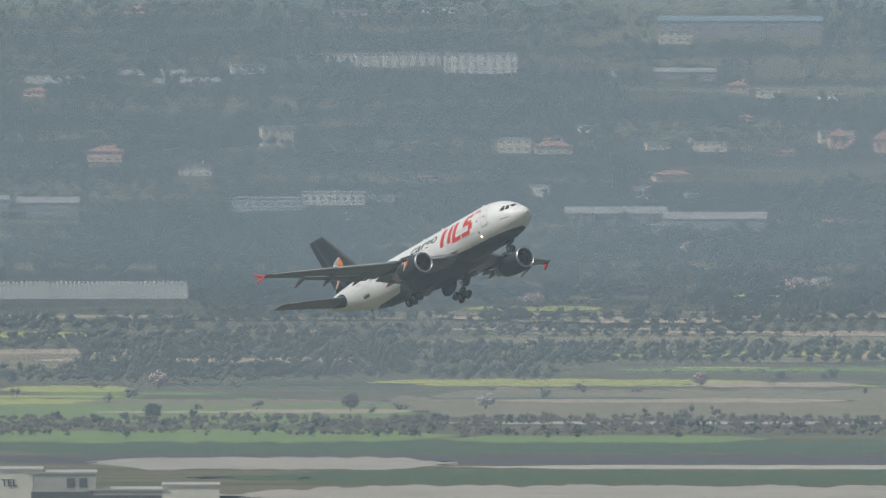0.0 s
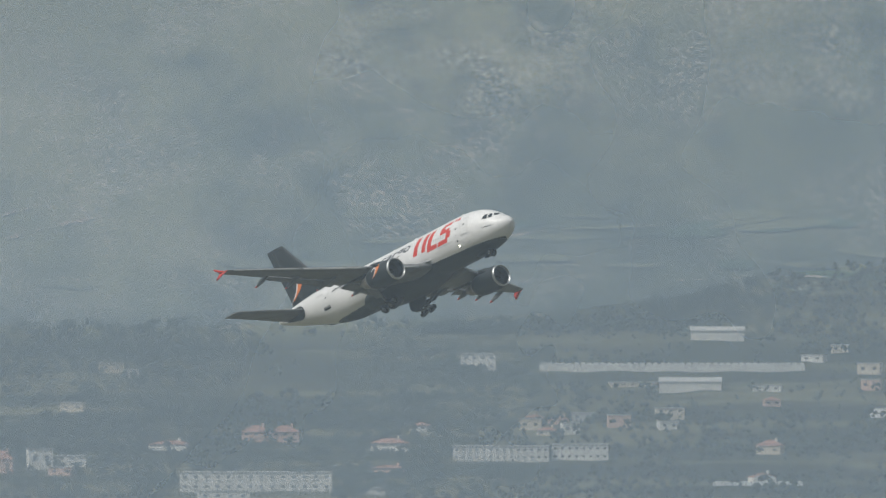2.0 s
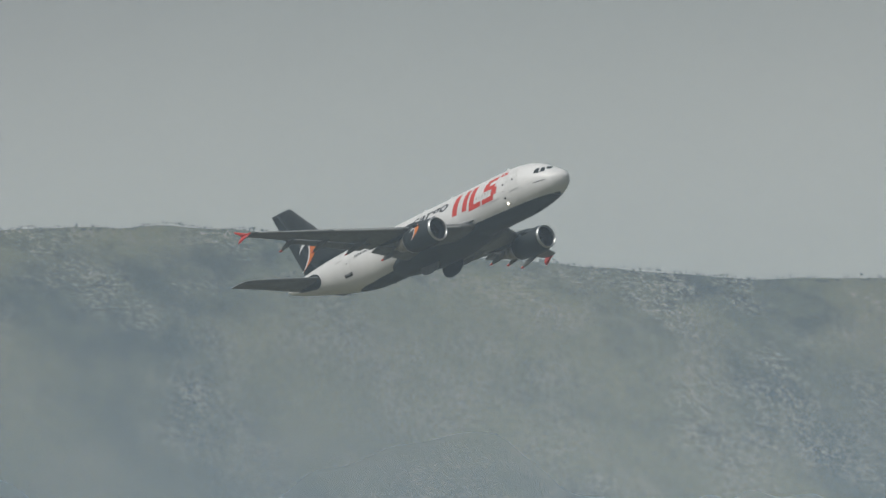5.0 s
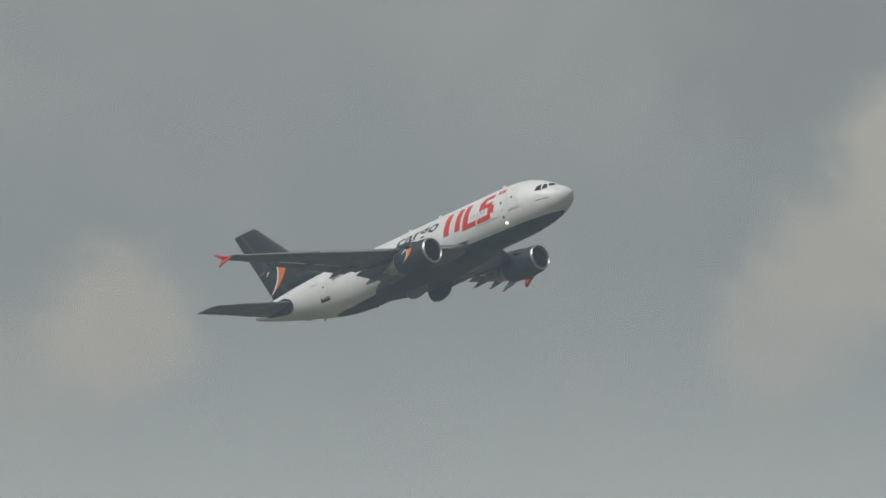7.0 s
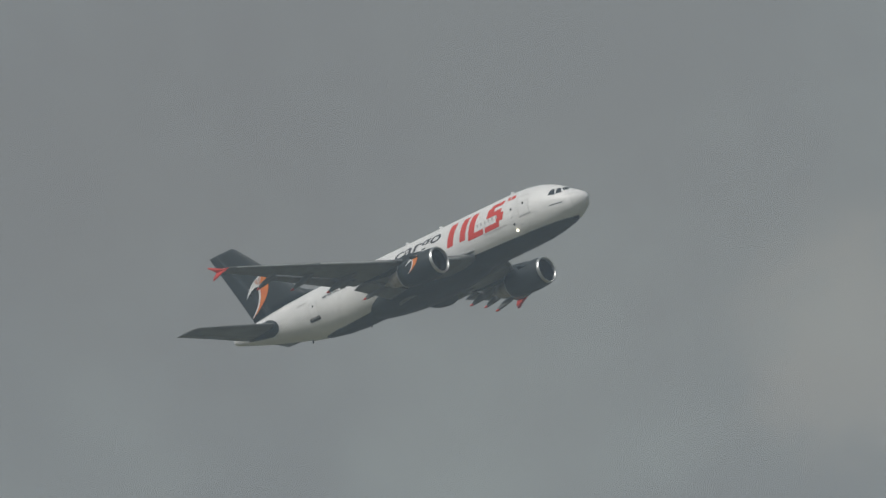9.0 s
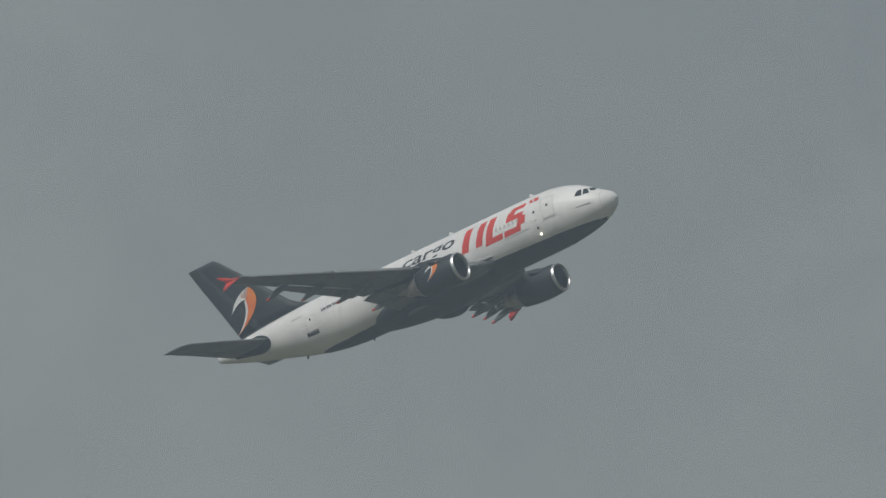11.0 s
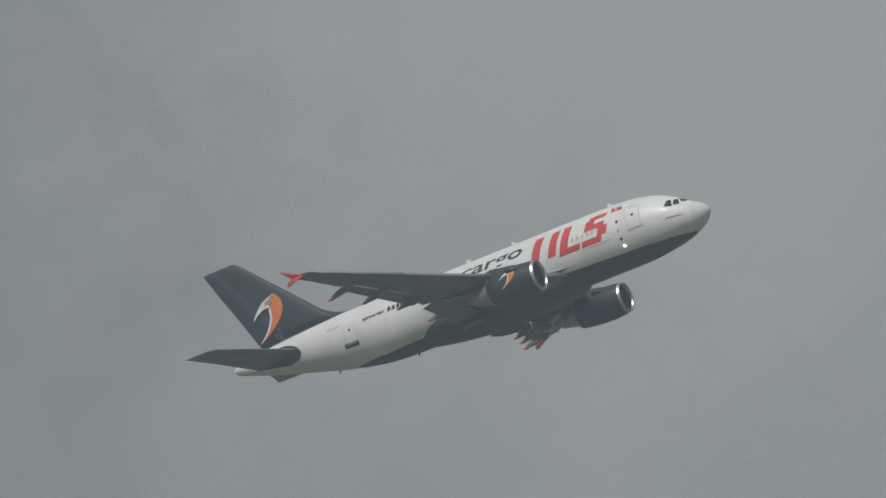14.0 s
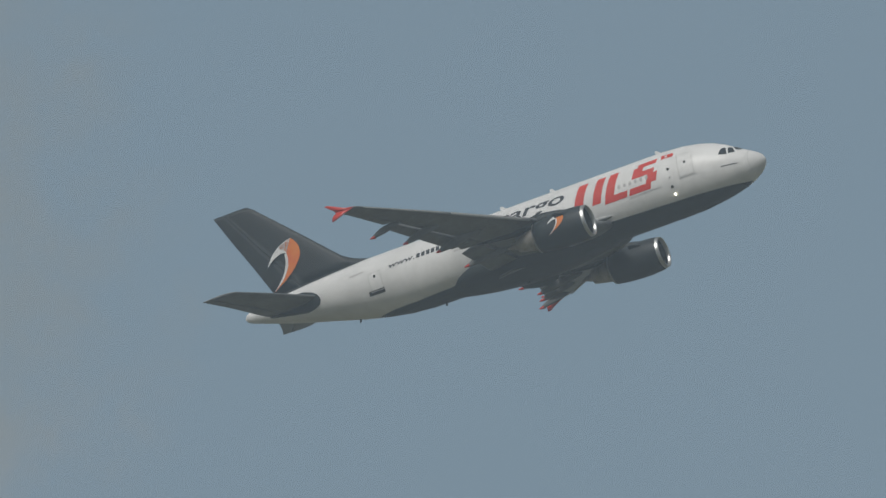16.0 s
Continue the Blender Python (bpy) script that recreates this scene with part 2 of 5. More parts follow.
def height(r, az):
    """Ground height over the camera's level at distance r and bearing az (radians): plain, town slope, mountain."""
    r, az = np.asarray(r, float), np.asarray(az, float)
    u = az * FOCAL + 784
    x, y = r * np.sin(az), r * np.cos(az)
    crest = CREST * np.tan(elevation(np.interp(u, RIDGE_U, RIDGE_V)))
    s1 = np.clip((r - FOOT) / (SLOPE - FOOT), 0, 1)
    s2 = np.clip((r - SLOPE) / (CREST - SLOPE), 0, 1)
    z = -CAM_H + (CAM_H - 2) * (s1 ** 1.25) + (crest + 2) * (0.6 * s2 + 0.4 * s2 * s2 * (3 - 2 * s2))
    n = fractal(x / 170, y / 170, 5, 3) - 0.5
    gully = np.abs(fractal(x / 120 + 40, y / 320, 4, 11) - 0.5) * 2
    rough = s1 * (1 - s2 ** 4)
    z = z + rough * (n * 9 * (0.35 + s2) - gully * 9 * s2) + s1 * (fractal(x / 9, y / 9, 2, 7) - 0.5) * 1.2
    over = np.clip((r - CREST) / 600, 0, 3)
    # the knoll on which the camera stands
    return z - over * 90 + (CAM_H - 1.6) * np.exp(-(r / 150.0) ** 2)


def ground_point(u, v):
    """Where the line of sight at that bearing and height meets the ground (units of the lens's focal length)."""
    az, e = (u - 784) / FOCAL, elevation(v)
    r = np.arange(2200.0, CREST + 20, 8.0)
    for _ in range(2):
        up = height(r, np.full_like(r, az)) - r * math.tan(e)
        k = int(np.argmax(up > 0)) if (up > 0).any() else len(r) - 1
        r = np.linspace(r[max(k - 1, 0)], r[k], 9) if _ == 0 else r
    return r[k], az, float(height(r[k], az))


def land_material():
    m = bpy.data.materials.new("hillside")
    m.use_nodes = True
    nt = m.node_tree
    b = nt.nodes["Principled BSDF"]
    b.inputs["Roughness"].default_value = 0.95
    b.inputs["Specular IOR Level"].default_value = 0.1
    tc = nd(nt, "ShaderNodeTexCoord")
    # the cover follows the steep banks and ledges: little change along the slope's run, much along its rise
    mp = nd(nt, "ShaderNodeMapping")
    mp.inputs["Scale"].default_value = (1.0, 0.16, 1.0)
    link(nt, tc.outputs["Object"], mp.inputs["Vector"])
    p = mp.outputs[0]
    big = noise_node(nt, p, 1 / 60, 5, 0.6)
    mid = noise_node(nt, p, 1 / 14, 5, 0.65, 0.4)
    fine = noise_node(nt, p, 1 / 1.4, 5, 0.65)
    scrub = mix_col(nt, ramp(nt, mid, [(0.38, 0.0), (0.62, 1.0)]), (0.024, 0.034, 0.02), (0.11, 0.118, 0.058))
    grass = mix_col(nt, ramp(nt, fine, [(0.35, 0.0), (0.65, 1.0)]), (0.16, 0.165, 0.065), (0.27, 0.24, 0.125))
    sep = nd(nt, "ShaderNodeSeparateXYZ")
    link(nt, tc.outputs["Object"], sep.inputs[0])
    # the woods climb higher towards the east
    climb = math_node(nt, "MULTIPLY", math_node(nt, "DIVIDE", math_node(nt, "SUBTRACT", sep.outputs[0], 195.0), 130.0, True), 13.0)
    rise = math_node(nt, "SUBTRACT", sep.outputs[2], climb)
    high = ramp(nt, math_node(nt, "DIVIDE", math_node(nt, "ADD", sep.outputs[2], 30.0), 120.0), [(0.0, 0.1), (0.08, 0.4), (0.18, 0.25), (0.34, 1.0)])
    col = mix_col(nt, math_node(nt, "MULTIPLY", ramp(nt, big, [(0.42, 0.0), (0.6, 1.0)]), high), scrub, grass)
    rock = mix_col(nt, fine, (0.24, 0.21, 0.16), (0.5, 0.44, 0.34))
    spots = math_node(nt, "MULTIPLY", ramp(nt, noise_node(nt, p, 1 / 1.3, 4, 0.7), [(0.48, 0.0), (0.58, 1.0)]),
                      ramp(nt, noise_node(nt, p, 1 / 26, 5, 0.6), [(0.43, 0.0), (0.6, 1.0)]))
    col = mix_col(nt, math_node(nt, "MULTIPLY", spots, high), col, rock)
    # broad stretches of darker tone
    wide = ramp(nt, noise_node(nt, p, 1 / 95, 3, 0.5), [(0.4, 0.0), (0.62, 1.0)])
    col = mix_col(nt, math_node(nt, "MULTIPLY", wide, 0.45), col, (0.06, 0.066, 0.04))
    p = tc.outputs["Object"]
    # wood floor round the town, tree shade put into its colour, and dark plots
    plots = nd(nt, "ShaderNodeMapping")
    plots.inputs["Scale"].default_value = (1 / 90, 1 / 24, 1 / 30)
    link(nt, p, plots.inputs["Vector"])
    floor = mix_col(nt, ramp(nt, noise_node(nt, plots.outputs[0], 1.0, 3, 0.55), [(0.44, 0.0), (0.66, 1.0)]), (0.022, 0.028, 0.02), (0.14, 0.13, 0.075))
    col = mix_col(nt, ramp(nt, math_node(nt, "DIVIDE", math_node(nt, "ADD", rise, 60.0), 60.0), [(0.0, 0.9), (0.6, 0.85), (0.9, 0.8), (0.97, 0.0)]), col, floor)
    # ploughed and fallow strips of the plain
    st = nd(nt, "ShaderNodeMapping")
    st.inputs["Scale"].default_value = (1 / 160, 1 / 30, 1.0)
    link(nt, p, st.inputs["Vector"])
    strip = noise_node(nt, st.outputs[0], 1.0, 2, 0.5)
    field = ramp(nt, strip, [(0.3, (0.15, 0.13, 0.1)), (0.45, (0.085, 0.1, 0.055)), (0.55, (0.15, 0.135, 0.1)), (0.7, (0.075, 0.092, 0.05))])
    field = mix_col(nt, math_node(nt, "MULTIPLY", fine, 0.5), field, (0.12, 0.11, 0.06))
    plain = ramp(nt, math_node(nt, "DIVIDE", math_node(nt, "ADD", sep.outputs[2], 68.0), 12.0), [(0.2, 1.0), (0.5, 0.0)])
    col = mix_col(nt, plain, col, field)
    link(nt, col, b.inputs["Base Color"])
    bp = nd(nt, "ShaderNodeBump")
    bp.inputs["Strength"].default_value, bp.inputs["Distance"].default_value = 0.8, 1.2
    link(nt, mid, bp.inputs["Height"])
    link(nt, bp.outputs[0], b.inputs["Normal"])
    return m


def grid_object(name, rr, aa, lift, mat, label, category, kind):
    R, A = np.meshgrid(np.asarray(rr), np.asarray(aa), indexing="ij")
    Z = height(R, A) + lift
    co = np.stack([R * np.sin(A), R * np.cos(A), Z], -1).reshape(-1, 3)
    n, k = len(rr), len(aa)
    idx = np.arange(n * k).reshape(n, k)
    quads = np.stack([idx[:-1, :-1], idx[:-1, 1:], idx[1:, 1:], idx[1:, :-1]], -1).reshape(-1, 4)
    me = bpy.data.meshes.new(name)
    me.vertices.add(len(co))
    me.vertices.foreach_set("co", co.ravel())
    me.loops.add(quads.size)
    me.loops.foreach_set("vertex_index", quads.ravel()[:])
    me.polygons.add(len(quads))
    me.polygons.foreach_set("loop_start", np.arange(0, quads.size, 4))
    me.polygons.foreach_set("use_smooth", [True] * len(quads))
    me.materials.append(mat)
    me.update(calc_edges=True)
    me.validate()
    me.flip_normals()
    return tagged(new(name, me), label, category, kind=kind)


LAND = land_material()
near_r = [-0.03, 5, 15, 30, 60, 100, 150, 210, 290, 380, 500, 900, 1500, 2000]
land_r = near_r + list(np.arange(2200, 3560, 20.0)) + list(np.arange(3560, 4960, 7.0)) + [5200, 5600, 6500]
land_a = np.radians(np.concatenate([np.arange(-180, -4, 4.0), np.arange(-4, -2, 0.2), np.arange(-2, 14.4, 0.024), np.arange(14.6, 20, 0.3), np.arange(20, 181, 4.0)]))
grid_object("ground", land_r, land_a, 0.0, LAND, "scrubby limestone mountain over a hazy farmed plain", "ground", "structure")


# ---- the aircraft ----
# distance behind the nose, half width, top and underside of the fuselage
STATIONS = [(0.0, 0.03, -0.50, -0.58), (0.12, 0.36, -0.2, -0.9), (0.35, 0.66, 0.05, -1.2), (0.8, 1.06, 0.36, -1.56), (1.5, 1.5, 0.74, -1.9),
            (2.2, 1.82, 1.18, -2.15), (2.9, 2.08, 1.6, -2.34), (3.7, 2.3, 1.98, -2.5), (4.8, 2.54, 2.33, -2.65), (6.2, 2.7, 2.58, -2.79),
            (8.0, 2.78, 2.69, -2.82), (14.0, 2.78, 2.69, -2.82), (20.0, 2.78, 2.69, -2.82), (27.0, 2.78, 2.69, -2.82), (30.0, 2.75, 2.69, -2.79), (32.0, 2.66, 2.69, -2.62),
            (34.0, 2.5, 2.69, -2.27), (36.0, 2.24, 2.67, -1.8), (38.0, 1.92, 2.65, -1.22), (40.0, 1.54, 2.54, -0.68), (42.0, 1.12, 2.38, -0.1),
            (44.0, 0.68, 2.1, 0.56), (45.1, 0.45, 1.88, 0.95), (45.4, 0.3, 1.76, 1.08), (45.55, 0.12, 1.6, 1.25)]
SPLIT = [(0.0, -3.0), (0.75, -2.1), (1.4, -1.98), (4.0, -2.0), (7.3, -1.97), (10.8, -1.87), (13.0, -1.8), (22.0, -2.0), (27.5, -2.28), (30.6, -2.34), (33.0, -2.24), (34.2, -2.2), (35.0, -2.25), (46, -3)]


def section(s):
    """Half width, half height and centre height of the fuselage s metres behind the nose."""
    xs = [a[0] for a in STATIONS]
    w, t, b = (float(np.interp(s, xs, [a[k] for a in STATIONS])) for k in (1, 2, 3))
    return w, (t - b) / 2, (t + b) / 2


def skin(s, angle, out=0.0, side=-1):
    """A point on the fuselage's skin; angle in radians up from the level of its widest place; side -1: starboard."""
    w, h, c = section(s)
    return Vector((-s, side * (w + out) * math.cos(angle), c + (h + out) * math.sin(angle)))


def fuselage(plane):
    dense = sorted(set([a[0] for a in STATIONS] + list(np.arange(0, 46, 0.5)[1:-1])))
    dense = [s for s in dense if s <= 45.55]
    up, low = [], []
    for s in dense:
        w, h, c = section(s)
        z = float(np.interp(s, [a for a, _ in SPLIT], [b for _, b in SPLIT]))
        t = math.asin(max(-1.0, min(1.0, (z - c) / h)))
        up.append([(-s, -w * math.cos(a), c + h * math.sin(a)) for a in np.linspace(t, math.pi - t, 49)])
        low.append([(-s, -w * math.cos(a), c + h * math.sin(a)) for a in np.linspace(math.pi - t, 2 * math.pi + t, 25)])
    bm = loft(up, closed=False)
    bmesh.ops.remove_doubles(bm, verts=bm.verts[:], dist=0.0005)
    part("fuselage", bm, WHITE, plane, "glossy white painted fuselage")
    keep = [r for r in low if abs(r[0][2] - r[12][2]) > 0.01]
    bm = loft(keep, closed=False)
    bmesh.ops.remove_doubles(bm, verts=bm.verts[:], dist=0.0005)
    part("belly", bm, DARK, plane, "anthracite painted belly")
    # fairing between wing and belly
    rings = []
    for s in np.linspace(11.0, 30.0, 38):
        k = math.sin(math.pi * (s - 11.0) / 19.0) ** 0.55
        rings.append([(-s, (2.0 + 1.35 * k) * math.cos(a) * max(k, 0.02), -1.75 + (1.62 * k) * math.sin(a) - 0.12 * k) for a in np.linspace(0, 2 * math.pi, 40, endpoint=False)])
    part("wing_fairing", loft(rings), DARK, plane, "anthracite wing to body fairing")
    for side in (-1, 1):
        rings = []
        for s in np.linspace(12.6, 18.0, 18):
            k = math.sqrt(max(0.0, (s - 12.6) / 5.4))
            rings.append([(-s, side * (2.3 + 0.95 * k * math.cos(a)), -1.42 + 0.46 * k * math.sin(a)) for a in np.linspace(0, 2 * math.pi, 16, endpoint=False)])
        part("wing_root_fillet", loft(rings), WING_UP, plane, "pale grey wing root fillet")


def airfoil(chord, thick, n=14):
    """Closed outline (back from the leading edge, height) of a wing section."""
    xs = [0.5 * (1 - math.cos(math.pi * i / n)) for i in range(n + 1)]
    yt = [5 * thick * (0.2969 * math.sqrt(x) - 0.126 * x - 0.3516 * x * x + 0.2843 * x ** 3 - 0.1015 * x ** 4) for x in xs]
    upper = [(x * chord, y * chord) for x, y in zip(xs, yt)]
    lower = [(x * chord, -0.8 * y * chord) for x, y in zip(xs, yt)][1:-1]
    return upper + lower[::-1]


# spanwise place, leading edge, trailing edge (metres behind the nose), height, thickness ratio
WING_PLAN = [(2.3, 12.9, 23.4, -2.05, 0.15), (4.6, 14.55, 23.55, -1.7, 0.14), (8.2, 17.13, 23.83, -1.22, 0.12), (12.0, 19.67, 24.97, -0.68, 0.11), (16.0, 22.41, 26.2, -0.08, 0.105), (20.0, 25.15, 27.4, 0.46, 0.1), (21.7, 26.35, 28.05, 0.69, 0.095)]


def wing_at(y):
    ys = [p[0] for p in WING_PLAN]
    return [float(np.interp(y, ys, [p[k] for p in WING_PLAN])) for k in (1, 2, 3, 4)]


def wing(plane, side):
    def box(name, y0, y1, a, b, mat, label, drop=0.0, turn=0.0, n=10, gap=0.0):
        """The part of the wing between the chord fractions a and b; turn in degrees lowers its back edge."""
        rings = []
        for y in np.linspace(y0, y1, n):
            le, te, z, th = wing_at(y)
            c = te - le
            pts = [p for p in airfoil(c, th, 24)]
            pts = [(min(max(x, a * c), b * c), zz) for x, zz in pts]
            # heights follow the section where it is cut
            out = []
            for x, zz in pts:
                f = x / c
                yt = 5 * th * c * (0.2969 * math.sqrt(max(f, 0)) - 0.126 * f - 0.3516 * f * f + 0.2843 * f ** 3 - 0.1015 * f ** 4)
                zz = yt if zz > 0 else -0.8 * yt
                dx, dz = x - a * c, zz
                t = radians(turn)
                x2, z2 = dx * math.cos(t) + dz * math.sin(t), -dx * math.sin(t) + dz * math.cos(t)
                out.append((-(le + a * c + x2 + gap), side * y, z + z2 - drop))
            rings.append(out)
        part(name, loft(rings), mat, plane, label)
    box("wing", 2.3, 21.7, 0.0, 0.74, WING, "grey painted wing", n=18)
    for y0, y1 in ((2.9, 7.6), (8.9, 16.6)):
        box("flap", y0, y1, 0.74, 1.0, WING, "extended grey flap", drop=0.1, turn=9, gap=0.15)
    box("aileron", 16.7, 21.6, 0.74, 1.0, WING, "grey aileron")
    box("inboard_aileron", 7.65, 8.85, 0.74, 1.0, WING, "grey inboard aileron", turn=3)
    for y0, y1 in ((3.6, 7.2), (8.6, 14.6), (14.7, 21.2)):
        rings = []
        for y in np.linspace(y0, y1, 8):
            le, te, z, th = wing_at(y)
            c = min(te - le, 5.0)
            rings.append([(-(le - 0.16 + 0.13 * c * p[0]), side * y, z - 0.1 + 0.05 * c * p[1]) for p in ((0, 0), (0.15, 0.45), (0.5, 0.75), (1, 0.85), (1, 0.6), (0.5, 0.4), (0.3, -0.3), (0.15, -0.5))])
        part("slat", loft(rings), WING_UP, plane, "extended pale grey slat")
    # canoe fairings under the flaps
    for y, s0, s1, z, r in ((5.6, 19.5, 24.6, -1.75, 0.36), (10.4, 20.8, 24.9, -1.26, 0.3), (14.0, 22.9, 26.1, -0.78, 0.27), (17.3, 24.7, 27.45, -0.43, 0.24)):
        rings = []
        for k in np.linspace(0, 1, 14):
            q = max(0.03, math.sin(math.pi * min(1, k * 0.97 + 0.02)) ** 0.7)
            rings.append([(-(s0 + (s1 - s0) * k), side * y + 0.55 * r * q * math.cos(a), z - 0.5 * k * k + r * q * math.sin(a) * 1.25) for a in np.linspace(0, 2 * math.pi, 12, endpoint=False)])
        f = part("flap_track_fairing", loft(rings), WING, plane, "grey canoe-shaped fairing")
        part("fairing_tip", lathe([(-s1 + 0.42, 0.13), (-s1 + 0.12, 0.1), (-s1 - 0.1, 0.01)], "x", 10, (0, side * y, z - 0.47)), RED, f, "red painted tip")
    # arrow-shaped fence on the tip
    for up in (1, -1):
        out = [(26.5, 0.02), (27.3, 0.16), (28.55, 0.7), (28.85, 0.72), (28.25, 0.2), (28.1, 0.0), (27.2, -0.05)] if up > 0 else [(26.7, -0.02), (27.5, -0.3), (28.3, -0.66), (28.5, -0.66), (28.45, -0.3), (28.12, 0.02), (27.3, 0.03)]
        bm = loft([[(-x, side * (21.68 + dy + 0.5 * abs(z)), 0.69 + z) for x, z in out] for dy in (0.0, 0.09)])
        part("wingtip_fence", bm, RED, plane, "orange-red wingtip fence")


def tail(plane):
    def slab(name, plan, mat, label, span_axis, a=0.0, b=1.0):
        rings = []
        for q, le, te, other, th in plan:
            c = te - le
            pts = []
            for x, zz in airfoil(c, th, 16):
                x = min(max(x, a * c), b * c)
                f = x / c
                yt = 5 * th * c * (0.2969 * math.sqrt(f) - 0.126 * f - 0.3516 * f * f + 0.2843 * f ** 3 - 0.1015 * f ** 4)
                zz = yt if zz > 0 else -yt
                pts.append((-(le + x), other + zz, q) if span_axis == "z" else (-(le + x), q, other + zz))
            rings.append(pts)
        part(name, loft(rings), mat, plane, label)
    fin = [(2.3, 35.0, 42.6, 0, 0.1), (3.4, 36.05, 43.1, 0, 0.1), (5.5, 38.2, 44.05, 0, 0.1), (8.0, 40.8, 45.25, 0, 0.095), (9.85, 42.75, 46.08, 0, 0.09), (10.2, 43.25, 46.23, 0, 0.07)]
    slab("fin", fin, DARK, "anthracite tail fin", "z", 0, 0.69)
    slab("rudder", fin, DARK, "anthracite rudder", "z", 0.70, 1.0)
    rings = []
    for s in np.linspace(32.6, 37.5, 18):
        top = 2.66 + 2.05 * ((s - 32.6) / 4.9) ** 2.4
        rings.append([(-s, 0.02, top), (-s, 0.16, 2.9 if top > 2.9 else top - 0.05), (-s, 0.3, 2.3), (-s, -0.3, 2.3), (-s, -0.16, 2.9 if top > 2.9 else top - 0.05), (-s, -0.02, top)])
    part("dorsal_fin", loft(rings), DARK, plane, "anthracite fillet before the fin")
    for side in (-1, 1):
        rings = [[skin(q, radians(a), 0.014, side) for a in np.linspace(float(np.interp(q, [32.8, 35.0, 38.0, 43.0], [89, 62, 50, 44])), 90, 9)] for q in np.linspace(32.8, 43.0, 24)]
        part("fin_root_paint", loft(rings, closed=False), DARK, plane, "anthracite paint at the fin's root")
        plan = [(side * 0.9, 38.2, 43.4, 0.75, 0.1), (side * 2.0, 38.9, 43.75, 0.87, 0.1), (side * 5.0, 40.95, 44.7, 1.24, 0.1), (side * 7.8, 42.95, 45.72, 1.57, 0.09), (side * 8.08, 43.6, 45.88, 1.61, 0.07)]
        slab("tailplane", plan, WING, "grey tailplane", "y", 0, 0.7)
        slab("elevator", plan, WING, "grey elevator", "y", 0.71, 1.0)
        rings = [[skin(q, an, 0.03, side) for an in np.linspace(-0.2 - 0.5 * min(1, (q - 38.4) / 1.5) ** 0.5, -0.1 + 0.5 * min(1, (q - 38.4) / 1.5) ** 0.5, 12)] for q in np.linspace(38.4, 43.3, 24)]
        part("tailplane_apron", loft(rings, closed=False), DARK, plane, "dark sliding apron")


